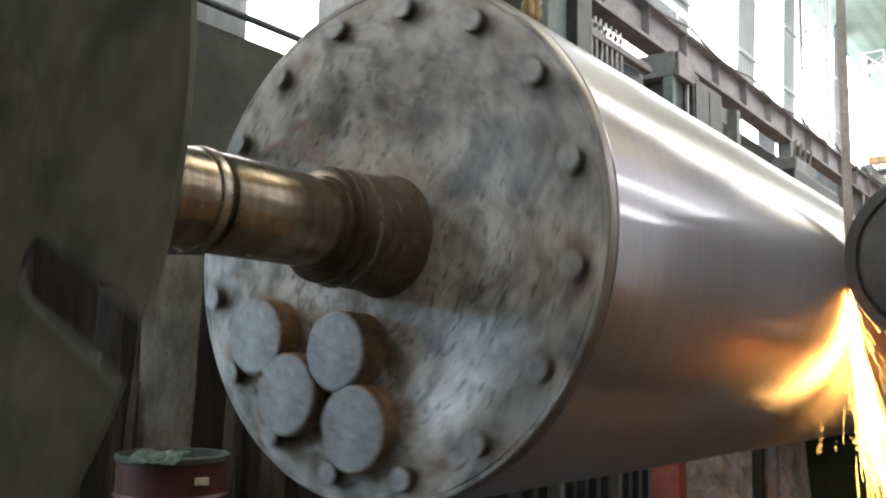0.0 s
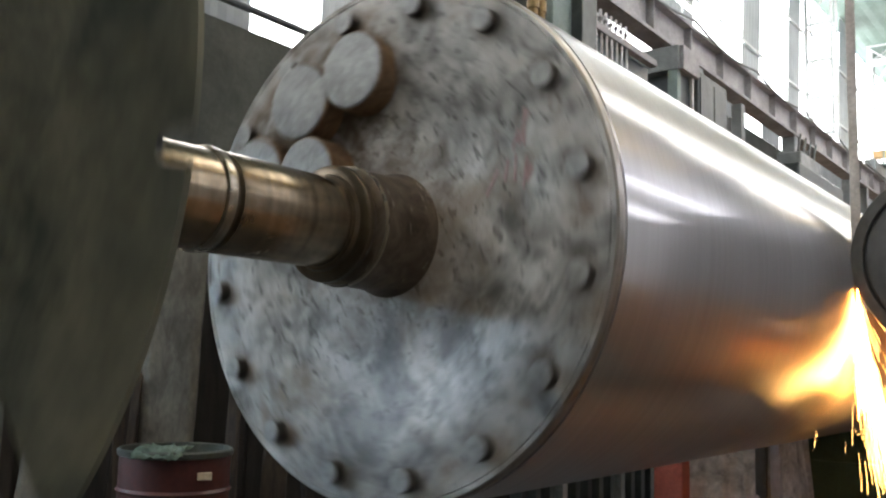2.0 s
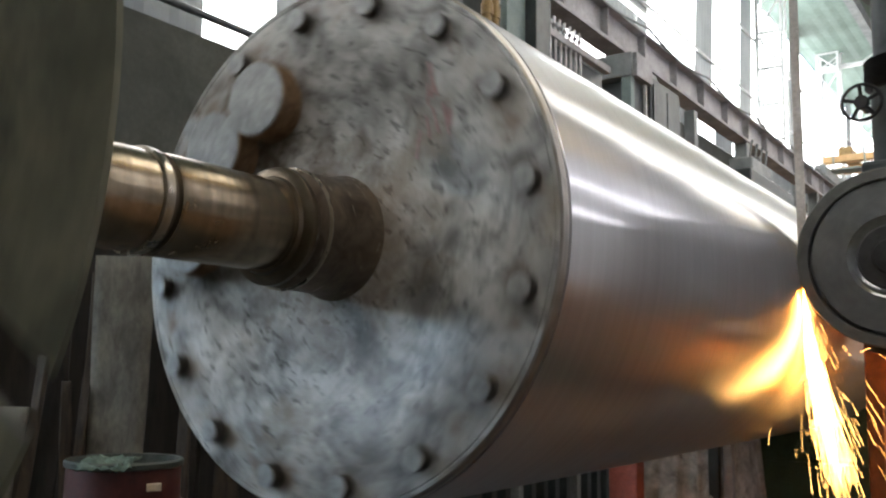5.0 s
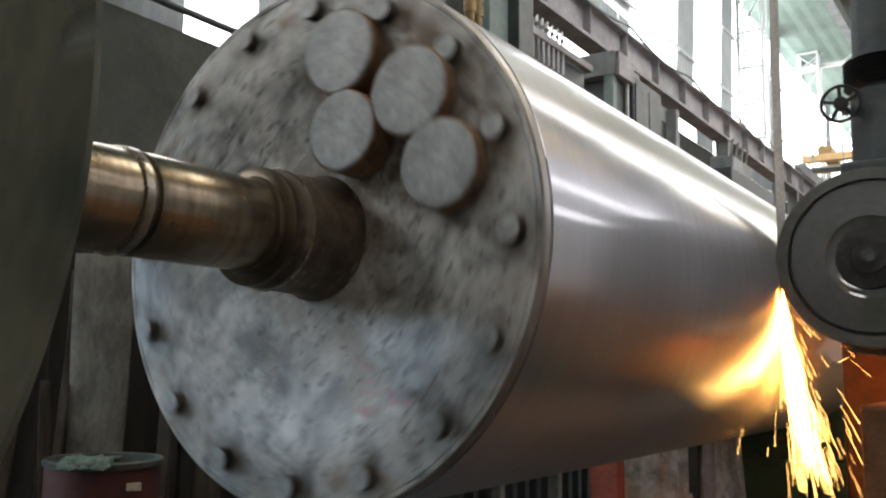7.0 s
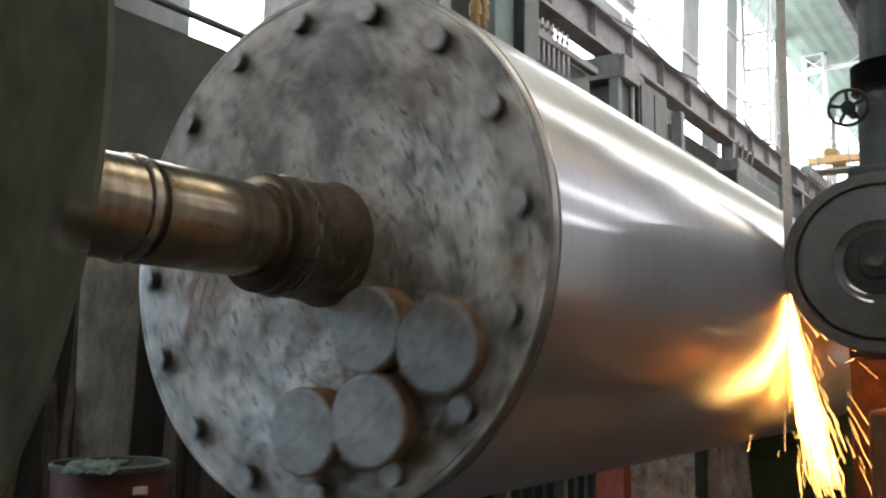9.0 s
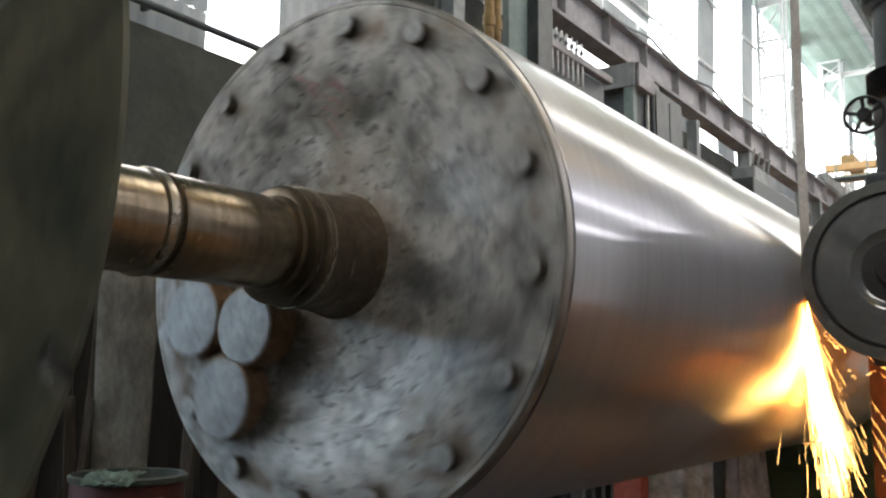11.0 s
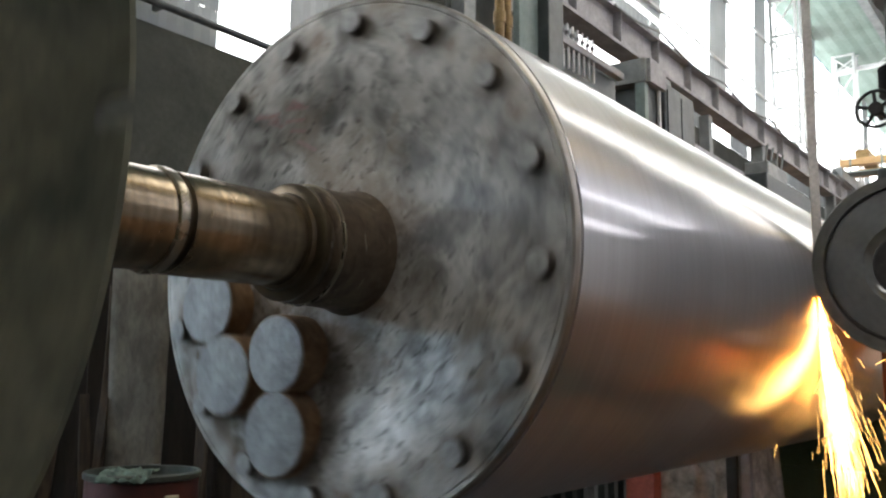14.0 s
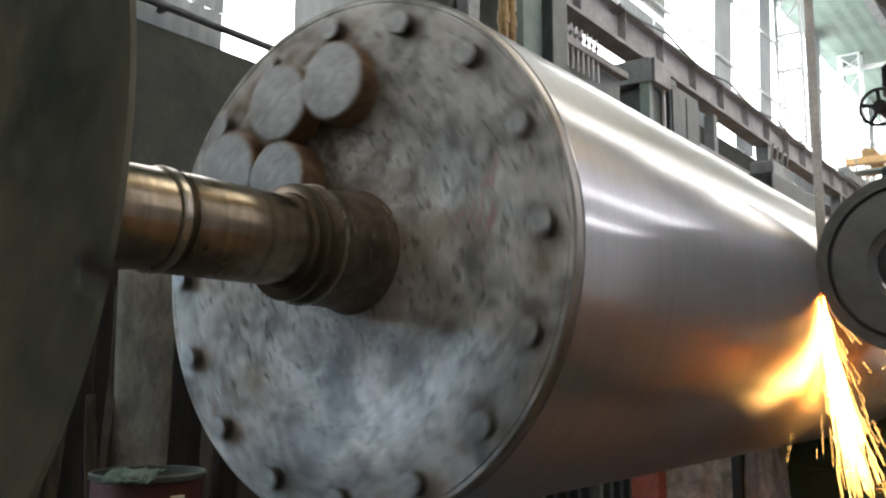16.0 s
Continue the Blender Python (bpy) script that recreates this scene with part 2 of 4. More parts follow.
M_RAG = speckled("green_rag", (0.05, 0.075, 0.058), (0.15, 0.2, 0.16), 14, 0.95)
M_TIN = speckled("dull_tin", (0.035, 0.042, 0.033), (0.09, 0.10, 0.083), 8, 0.55, 0.3)
M_RUBBLE = speckled("pale_rubble", (0.30, 0.29, 0.27), (0.80, 0.78, 0.74), 7, 0.95, 0.0, 24, 0.01)
M_STRAP = speckled("dusty_strap", (0.62, 0.58, 0.54), (0.8, 0.76, 0.72), 9, 0.8)
M_BRASS = speckled("rusty_pipe", (0.20, 0.12, 0.04), (0.42, 0.29, 0.12), 9, 0.5, 0.3)
M_GLASSROD = speckled("white_ceramic", (0.75, 0.76, 0.76), (0.9, 0.9, 0.9), 9, 0.2)
M_PAPER = speckled("pale_sticker", (0.5, 0.42, 0.3), (0.65, 0.58, 0.45), 20, 0.8)
M_SKY = glow("overcast_sky", (0.97, 0.99, 1.0), SKY_GLOW)
M_SKYWARM = glow("hazy_sky", (1.0, 0.965, 0.895), SKY_GLOW)
M_SKYCOOL = glow("cool_sky", (0.96, 0.94, 1.0), SKY_GLOW)
M_YARD = glow("daylit_yard", (0.58, 0.80, 1.0), 31.0)
M_TUBE = glow("fluorescent_tube", (0.95, 1.0, 1.0), 9.0)
M_SPARK = glow("spark", (1.0, 0.50, 0.13), 16.0)
M_CORE = glow("white_hot_sparks", (1.0, 0.26, 0.032), 145.0)


# ---------------------------------------------------------------- mesh helpers
def part(name, bm, material, parent=None, label="", smooth=False):
    """Link a bmesh as one mesh object, under a thing or under a part."""
    me = bpy.data.meshes.new(name)
    bmesh.ops.recalc_face_normals(bm, faces=bm.faces)
    if smooth:
        for f in bm.faces:
            f.smooth = True
    bm.to_mesh(me)
    bm.free()
    me.materials.append(material)
    if smooth:
        me.set_sharp_from_angle(angle=radians(32))
    ob = new(name, me)
    if parent is not None:
        ob.parent = parent
    if label:
        ob["label"] = label
    return ob


def thing(name, m, label, category, group="", kind=""):
    ob = new(name)
    ob.matrix_basis = m
    return tagged(ob, label, category, group, kind)


def box(x0, x1, y0, y1, z0, z1, bevel=0.0, bm=None):
    bm = bm or bmesh.new()
    r = bmesh.ops.create_cube(bm, size=1)
    vs = r["verts"]
    for v in vs:
        v.co = Vector(((x0 + x1) / 2 + v.co.x * (x1 - x0), (y0 + y1) / 2 + v.co.y * (y1 - y0), (z0 + z1) / 2 + v.co.z * (z1 - z0)))
    if bevel:
        es = {e for v in vs for e in v.link_edges}
        bmesh.ops.bevel(bm, geom=list(es), offset=bevel, segments=2, profile=0.5, affect="EDGES")
    return bm


def lathe(profile, n=96, bm=None, closed=True):
    """Turn a profile of (radius, y) about the y axis. A zero radius makes a pole."""
    bm = bm or bmesh.new()
    rings = []
    for r, y in profile:
        if r <= 1e-6:
            rings.append([bm.verts.new((0, y, 0))])
        else:
            rings.append([bm.verts.new((r * math.cos(2 * math.pi * i / n), y, r * math.sin(2 * math.pi * i / n))) for i in range(n)])
    for a, b in zip(rings, rings[1:]):
        for i in range(n):
            j = (i + 1) % n
            if len(a) == 1 and len(b) == 1:
                continue
            if len(a) == 1:
                bm.faces.new((a[0], b[i], b[j]))
            elif len(b) == 1:
                bm.faces.new((a[i], a[j], b[0]))
            else:
                bm.faces.new((a[i], a[j], b[j], b[i]))
    return bm


def rod(p, q, r, n=10, bm=None, r2=None):
    """A capped round bar from p to q."""
    bm = bm or bmesh.new()
    p, q = Vector(p), Vector(q)
    m = Matrix.Translation((p + q) / 2) @ (q - p).to_track_quat("Z", "Y").to_matrix().to_4x4()
    bmesh.ops.create_cone(bm, cap_ends=True, segments=n, radius1=r, radius2=r if r2 is None else r2, depth=(q - p).length, matrix=m)
    return bm


def tube(points, r, n=8, bm=None):
    """A bent tube through points."""
    bm = bm or bmesh.new()
    pts = [Vector(p) for p in points]
    rings = []
    for i, p in enumerate(pts):
        d = (pts[min(i + 1, len(pts) - 1)] - pts[max(i - 1, 0)]).normalized()
        u = d.cross(Vector((0.31, 0.2, 0.93))).normalized()
        v = d.cross(u)
        rings.append([bm.verts.new(p + r * (math.cos(2 * math.pi * k / n) * u + math.sin(2 * math.pi * k / n) * v)) for k in range(n)])
    for a, b in zip(rings, rings[1:]):
        for k in range(n):
            bm.faces.new((a[k], a[(k + 1) % n], b[(k + 1) % n], b[k]))
    bm.faces.new(rings[0]), bm.faces.new(rings[-1])
    return bm


def extrude_outline(points, y0, y1):
    """A flat outline of (x, z) points given depth along y."""
    bm = bmesh.new()
    a = [bm.verts.new((x, y0, z)) for x, z in points]
    b = [bm.verts.new((x, y1, z)) for x, z in points]
    bm.faces.new(a), bm.faces.new(b)
    for i in range(len(a)):
        j = (i + 1) % len(a)
        bm.faces.new((a[i], a[j], b[j], b[i]))
    return bm


# ---------------------------------------------------------------- the hall
WALL_X, ROOF_Z, HALL_Y0, HALL_Y1, EAST_X = -6.5, 14.7, -16.0, 70.0, 9.0


def build_hall():
    fl = part("floor", box(-9, 11, HALL_Y0 - 1, HALL_Y1 + 1, -0.3, 0), M_CONCRETE)
    tagged(fl, "dark oily concrete workshop floor", "floor", kind="structure")
    # unseen dark sheet, added to weaken light bouncing up onto the faceplate
    fp = part("floor_bounce_cut", box(-4.5, 4.5, -9.0, 0.5, 0.0, 0.012), M_DARKGAP)
    tagged(fp, "unseen dark sheet added on the floor to cut bounced light", "floor", kind="structure")
    # masonry foot of the window wall, with one high window past the faceplate
    for y0, y1, z0, z1 in ((HALL_Y0, -5.2, 0, 5.15), (-5.2, -1.2, 0, 2.1), (-5.2, -1.2, 3.22, 5.15), (-1.2, HALL_Y1, 0, 5.15)):
        w = part("wall_west", box(WALL_X - 0.4, WALL_X, y0, y1, z0, z1), M_MASONRY)
        tagged(w, "sooty dark masonry wall below the windows", "wall", kind="structure")
    w = part("wall_west", box(WALL_X - 0.018, WALL_X + 0.05, 8.5, HALL_Y1, 5.15, 7.9), M_MASONRY)
    tagged(w, "sooty dark wall panels under the crane girder", "wall", kind="structure")
    # cladding above, cut by leaning strips of daylight
    strips = [(4.94, 6.12), (18.7, 22.2), (23.7, 26.4), (27.7, 32.7), (34.4, 37.6), (38.7, 43.4), (44.7, 51.0), (53, 58)]
    low = [(14.3, 16.4), (22.2, 24.0), (25.6, 27.4)]
    bm = bmesh.new()

    def lean(z, y):
        return y + (0.11 * (z - 8.5) if z > 8.5 and 15 < y < HALL_Y1 - 1 else 0.0)

    def sheet(y0, y1, z0, z1):
        vs = []
        n = max(1, int((y1 - y0) / 0.12))
        for i in range(n + 1):
            y = y0 + (y1 - y0) * i / n
            dx = 0.02 * (i % 2)
            vs.append((bm.verts.new((WALL_X - 0.02 + dx, lean(z0, y), z0)), bm.verts.new((WALL_X - 0.02 + dx, lean(z1, y), z1))))
        for a, b in zip(vs, vs[1:]):
            bm.faces.new((a[0], b[0], b[1], a[1]))

    for z0, z1, gaps in ((5.15, 5.6, strips[:1]), (5.6, 7.6, [(-9.5, -1.5)] + strips[:1]), (7.6, 7.95, strips[:1]), (7.95, 8.5, strips[:1] + low), (8.5, ROOF_Z, strips)):
        edges = [HALL_Y0] + [e for g in gaps for e in g] + [HALL_Y1]
        for y0, y1 in zip(edges[::2], edges[1::2]):
            sheet(y0, y1, z0, z1)
    cl = part("wall_west_cladding", bm, M_SHEET)
    tagged(cl, "grey corrugated wall cladding with gaps of daylight", "cladding", kind="structure")
    # rails across the daylight strips
    for z in (10.3, 12.4):
        t = part("trim", box(WALL_X + 0.02, WALL_X + 0.09, 17.5, 60, z, z + 0.07), M_WHITEPAINT)
        tagged(t, "pale steel rail across the window strips", "rail", kind="structure")
    for name, dims in (("backdrop_west", (WALL_X - 1.2, WALL_X - 1.1, HALL_Y0, HALL_Y1, 4.0, ROOF_Z + 1)),
                       ("backdrop_roof", (-4.0, 9.6, HALL_Y0, HALL_Y1, ROOF_Z + 0.9, ROOF_Z + 1.0)),
                       ("backdrop_east", (EAST_X + 1.0, EAST_X + 1.1, HALL_Y0, HALL_Y1, 3.5, ROOF_Z))):
        b = part(name, box(*dims), {"backdrop_roof": M_SKYWARM, "backdrop_east": M_SKYCOOL}.get(name, M_SKY))
        tagged(b, "bright overcast sky outside the hall", "sky", kind="structure")
    b = part("backdrop_yard", box(-14.1, -14.0, -13.0, -1.0, 4.4, 7.6), M_YARD)
    tagged(b, "bright bluish sky over the yard outside", "sky", kind="structure")
    b = part("backdrop_yard_wall", box(-14.6, -14.3, -14.0, 0.0, 0, 4.4), M_MASONRY)
    tagged(b, "dark wall of the building across the yard", "wall", kind="structure")
    # roof with a long skylight
    for x0, x1, ya, yb in ((-6.9, 0.9, HALL_Y0, HALL_Y1), (5.4, EAST_X + 0.4, HALL_Y0, HALL_Y1), (0.9, 5.4, HALL_Y0, -7.5), (0.9, 5.4, -2.5, 7.0)):
        bm = bmesh.new()
        n = int((x1 - x0) / 0.25)
        prev = None
        for i in range(n + 1):
            x = x0 + (x1 - x0) * i / n
            z = ROOF_Z + 0.02 * (i % 2)
            cur = (bm.verts.new((x, ya, z)), bm.verts.new((x, yb, z)), bm.verts.new((x, ya, z + 0.1)), bm.verts.new((x, yb, z + 0.1)))
            if prev:
                bm.faces.new((prev[0], prev[1], cur[1], cur[0])), bm.faces.new((prev[2], prev[3], cur[3], cur[2]))
            prev = cur
        c = part("ceiling", bm, M_CREAMSHEET if x0 > 5 else M_ROOF)
        tagged(c, "yellowed translucent roof sheeting" if x0 > 5 else "pale green corrugated roof sheeting", "ceiling", kind="structure")
    # east wall with two rows of windows, and the ends
    for y0, y1, z0, z1 in ((HALL_Y0, HALL_Y1, 0, 5.6), (24.0, HALL_Y1, 5.6, 6.2), (HALL_Y0, 4.0, 5.6, 6.2), (HALL_Y0, HALL_Y1, 6.2, 8.7), (HALL_Y0, 4.0, 8.7, 9.6), (HALL_Y0, HALL_Y1, 9.6, 10.9), (HALL_Y0, 4.0, 10.9, 11.15), (HALL_Y0, HALL_Y1, 11.15, ROOF_Z)):
        e = part("wall_east", box(EAST_X, EAST_X + 0.3, y0, y1, z0, z1), M_EASTWALL)
        tagged(e, "dull grey wall with long window rows", "wall", kind="structure")
    for x0, x1, z0, z1 in ((WALL_X - 0.4, EAST_X + 0.3, 0, 3.45), (WALL_X - 0.4, -2.9, 3.45, 3.7), (-2.2, EAST_X + 0.3, 3.45, 3.7), (WALL_X - 0.4, EAST_X + 0.3, 3.7, 4.1), (WALL_X - 0.4, -2.9, 4.1, 4.6), (-2.2, EAST_X + 0.3, 4.1, 4.6), (WALL_X - 0.4, EAST_X + 0.3, 4.6, 7.8), (WALL_X - 0.4, 0.5, 7.8, 9.8), (4.5, EAST_X + 0.3, 7.8, 9.8), (WALL_X - 0.4, EAST_X + 0.3, 9.8, ROOF_Z)):
        e = part("wall_south", box(x0, x1, HALL_Y0 - 0.3, HALL_Y0, z0, z1), M_EASTWALL)
        tagged(e, "grey end wall with a few windows", "wall", kind="structure")
    e = part("wall_north", box(WALL_X - 0.4, EAST_X + 0.3, HALL_Y1, HALL_Y1 + 0.3, 0, ROOF_Z), M_EASTWALL)
    tagged(e, "grey plastered end wall of the hall", "wall", kind="structure")
    e = part("backdrop_south", box(-4.0, 6.5, HALL_Y0 - 1.1, HALL_Y0 - 1.0, 2.9, 10.6), M_SKYWARM)
    tagged(e, "bright overcast sky outside the hall", "sky", kind="structure")


def build_runway():
    g = thing("crane_girder", pose(0, 0, 0), "dusty grey crane runway girder along the wall", "girder")
    x = -5.8
    part("web", box(x - 0.03, x + 0.03, 8, 60, 8.0, 8.66), M_GIRDER, g)
    part("flange", box(x - 0.22, x + 0.22, 8, 60, 8.66, 8.72), M_GIRDER, g)
    part("flange", box(x - 0.22, x + 0.22, 8, 60, 7.93, 8.0), M_GIRDER, g)
    for i in range(26):
        y = 8.6 + i * 1.95
        part("stiffener", box(x + 0.03, x + 0.2, y, y + 0.03, 8.0, 8.66), M_GIRDER, g)
    part("crane_rail", box(x - 0.04, x + 0.04, 8, 60, 8.72, 8.83), M_GIRDER, g)
    for y in (9.0, 17.0, 24.2, 33.0, 42.0):
        c = thing("girder_column", pose(x, y, 0), "grey steel column under the crane girder", "column", "columns under the crane girder")
        part("shaft", box(-0.16, 0.16, -0.02, 0.02, 0, 7.93), M_GREYPAINT, c)
        part("flange", box(-0.18, -0.16, -0.15, 0.15, 0, 7.93), M_GREYPAINT, c)
        part("flange", box(0.16, 0.18, -0.15, 0.15, 0, 7.93), M_GREYPAINT, c)
    # festoon cable drooping along the girder
    f = thing("festoon_cable", pose(x + 0.28, 0, 8.8), "grey drooping cable lying along the crane girder", "cable")
    pts = [(0, 14 + 0.35 * i, 0.02 - 0.2 * abs(math.sin(math.pi * (14 + 0.35 * i) / 4.1))) for i in range(90)]
    part("cable", tube(pts, 0.03, 6), M_GREYPAINT, f)
    # strip light above the girder
    t = thing("strip_light", pose(-5.5, 14.6, 8.95), "long lit fluorescent strip light over the girder", "lamp")
    part("housing", box(-0.05, 0.05, -0.9, 1.7, 0.04, 0.1, 0.01), M_WHITEPAINT, t)
    for y in (-0.5, 1.3):
        part("bracket", box(-0.13, -0.09, y, y + 0.04, -0.23, 0.07), M_WHITEPAINT, t)
        part("bracket_arm", box(-0.09, -0.05, y, y + 0.04, 0.05, 0.08), M_WHITEPAINT, t)
    part("fluorescent_tube", rod((0, -0.85, 0), (0, 1.65, 0), 0.035), M_TUBE, t)
    # pipe along the wall
    p = thing("wall_pipe", pose(WALL_X + 0.15, 0, 0), "dark service pipe along the top of the masonry", "pipe")
    part("pipe", rod((0, -6, 5.34), (0, 12, 5.34), 0.045, 12), M_MACHINE, p)
    for y in (-2, 1, 4, 7, 10):
        part("clip", box(-0.15, -0.02, y, y + 0.05, 5.3, 5.38), M_MACHINE, p)


def lattice_column():
    c = thing("lattice_column", pose(-5.95, 28.2, 8.83), "pale painted steel lattice column before the windows", "column", "lattice columns")
    for x in (-0.4, 0.4):
        part("chord", box(x - 0.05, x + 0.05, -0.05, 0.05, 0, 5.9), M_WHITEPAINT, c)
        part("chord", box(x - 0.04, x + 0.04, 0.55, 0.63, 0, 5.9), M_WHITEPAINT, c)
    zs = [0.05, 1.25, 2.5, 3.75, 5.0, 5.8]
    for i, z in enumerate(zs):
        part("batten", box(-0.45, 0.45, -0.06, -0.02, z, z + 0.1), M_WHITEPAINT, c)
        if i < 5:
            s = 1 if i % 2 else -1
            part("brace", rod((-0.4 * s, 0, z + 0.1), (0.4 * s, 0, zs[i + 1]), 0.035, 6), M_WHITEPAINT, c)
            part("brace", rod((0.4 * s, 0.59, z + 0.1), (-0.4 * s, 0.59, zs[i + 1]), 0.03, 6), M_WHITEPAINT, c)
    return c


def roof_truss():
    t = thing("roof_truss", pose(0, 28.4, 0), "pale steel roof truss under the green sheeting", "truss", "roof trusses")
    part("chord", box(-6.4, EAST_X - 0.1, -0.08, 0.08, 14.0, 14.16), M_WHITEPAINT, t)
    for i in range(9):
        x = -6.2 + 1.6 * i
        part("web", rod((x, 0, 14.16), (x + 0.8, 0, 14.66), 0.04, 6), M_WHITEPAINT, t)
    return t


def build_roof_steel():
    c = lattice_column()
    for y in (37.4, 46.6, 55.8):
        copy_thing(c, pose(-5.95, y, 8.83))
    t = roof_truss()
    for y in (19.2, 37.6, 46.8, 56.0):
        copy_thing(t, pose(0, y, 0))
    p = thing("roof_purlin", pose(0, 0, 0), "dark steel purlin along the roof", "purlin")
    part("beam", box(-4.05, -3.75, 8, 66, 14.2, 14.65), M_GREYPAINT, p)
    # bridge crane far down the hall
    k = thing("bridge_crane", pose(0, 35.0, 0), "orange overhead bridge crane far down the hall", "crane")
    part("bridge_beam", box(-5.8, 8.6, 0, 0.4, 9.45, 9.72, 0.02), M_ORANGE, k)
    part("bridge_beam", box(-5.8, 8.6, 2.2, 2.6, 9.45, 9.72, 0.02), M_ORANGE, k)
    part("end_carriage", box(-6.0, -5.6, -0.6, 3.4, 8.84, 9.3, 0.03), M_GREYPAINT, k)
    part("end_carriage", box(8.3, 8.8, -0.6, 3.4, 8.85, 9.45, 0.03), M_GREYPAINT, k)
    part("walkway", box(-5.4, 8.2, -0.8, 0, 8.98, 9.04), M_TEAL, k)
    for i in range(12):
        x = -5.3 + i * 1.1
        part("railing_post", box(x, x + 0.05, -0.8, -0.75, 9.04, 9.85), M_TEAL, k)
    part("trolley", box(-5.3, -4.8, 0.3, 2.4, 9.72, 10.1, 0.03), M_BRASS, k)


# ---------------------------------------------------------------- the roll and its drive
FACE_TURN = 6.5      # degrees by which a slot of the faceplate leads the marked weight


def roll_phase(t):
    """Degrees that the marked weight stands at, counted from +x towards up, at t seconds."""
    ts = (0, 0.5, 1.2, 1.5, 2.8, 3.5, 4.2, 5.0, 7.5, 8.6, 9.0, 11.45, 12.5, 13.0, 14.1, 14.5, 15.0, 16.0)
    ds = (-122, -64.5, 22, 58.5, 230, 327, 408.5, 504, 828.5, 971.5, 1018, 1335, 1468, 1533.5, 1672, 1722, 1788, 1915)
    return float(np.interp(t, ts, ds))


DISH = [(0.15, 0.05), (0.22, 0.05), (0.30, 0.047), (0.36, 0.042), (0.42, 0.033), (0.46, 0.025), (0.50, 0.015), (0.54, 0.007), (0.57, 0.002), (0.60, 0.0)]


def dish(r):
    """Depth of the dished cover at radius r."""
    return float(np.interp(r, [q[0] for q in DISH], [q[1] for q in DISH]))


def end_cover(parent):
    """Dished cover plate with a ring of sixteen bolts near the rim."""
    profile = DISH + [(0.726, 0), (0.728, 0.003), (0.731, 0.003), (0.733, 0), (0.742, 0)]
    part("end_cover", lathe(profile, 160), M_PLATE, parent, "scraped and blotched grey steel end cover", True)
    part("rim_ring", lathe([(0.742, 0.0), (0.748, 0.004), (0.75, 0.012), (0.75, 0.03), (0.738, 0.032), (0.738, 0.042)], 160), M_RIM, parent, "dull machined edge of the end cover", True)
    first = None
    for i in range(16):
        th = 2 * math.pi * i / 16
        if first is None:
            first = part("bolt", lathe([(0.036, 0.004), (0.0335, 0.0), (0.0325, -0.004), (0.0325, -0.034), (0.0305, -0.036), (0.0, -0.0365)], 20), M_BOLT, parent, "round greasy bolt head with scraped face", True)
            first.data.materials.append(M_WEIGHT)
            for f in first.data.polygons:
                f.material_index = 1 if f.center.y < -0.0345 else 0
            b = first
        else:
            b = new("bolt", first.data)
            b.parent = parent
        b.location = (0.668 * math.cos(th), 0, 0.668 * math.sin(th))
        b.rotation_euler = (0, i * 1.3, 0)


def balance_weight(parent, r, ang, size):
    """A thick round steel slug fixed to the cover."""
    x, z = r * math.cos(radians(ang)), r * math.sin(radians(ang))
    w = part("balance_weight", lathe([(size - 0.004, -0.046), (size, -0.042), (size, 0.06)], 40), M_RUST, parent, "round steel balance weight with rusty side", True)
    w.location = (x, 0, z)
    part("weight_face", lathe([(0, -0.05), (0.5 * size, -0.0505), (size - 0.01, -0.05), (size - 0.004, -0.046)], 40), M_WEIGHT, w, "scratched grey face", True)
    return w


def build_roll():
    roll = thing("dryer_roll", pose(0, 0, AXIS), "large steel dryer roll with mirror-ground shell, turning", "steel roll")
    part("shell", lathe([(0.738, 0.042), (0.749, 0.0435), (0.75, 0.0440), (0.75, 0.06), (0.75, 5.19), (0.75, 5.2), (0.74, 5.205), (0.0, 5.206)], 256), M_SHELL, roll, "freshly ground shining steel shell", True)
    end_cover(roll)
    for r, a, s in ((0.502, -25.0, 0.118), (0.525, 0, 0.122), (0.53, 30.8, 0.122), (0.328, 17.0, 0.115)):
        balance_weight(roll, r, a, s)
    # red marker scrawl, opposite the weights
    for i in range(9):
        a = radians(-104 + random.uniform(-10, 10))
        r = 0.46 + random.uniform(-0.09, 0.09)
        tilt = random.uniform(0.2, 1.2)
        d = Vector((math.cos(a + tilt), 0, math.sin(a + tilt))) * random.uniform(0.02, 0.05)
        c = Vector((r * math.cos(a), 0, r * math.sin(a)))
        bm = bmesh.new()
        side = Vector((-d.z, 0, d.x)).normalized() * 0.004
        base = [c - d - side, c + d - side, c + d + side, c - d + side]
        depth = [dish(q.length) for q in base]
        lo = [bm.verts.new((q.x, h - 0.0025, q.z)) for q, h in zip(base, depth)]
        hi = [bm.verts.new((q.x, h + 0.01, q.z)) for q, h in zip(base, depth)]
        bm.faces.new(lo), bm.faces.new(hi)
        for k in range(4):
            bm.faces.new((lo[k], lo[(k + 1) % 4], hi[(k + 1) % 4], hi[k]))
        part("marker_stroke", bm, M_REDMARK, roll, "faded red marker stroke")
    return roll


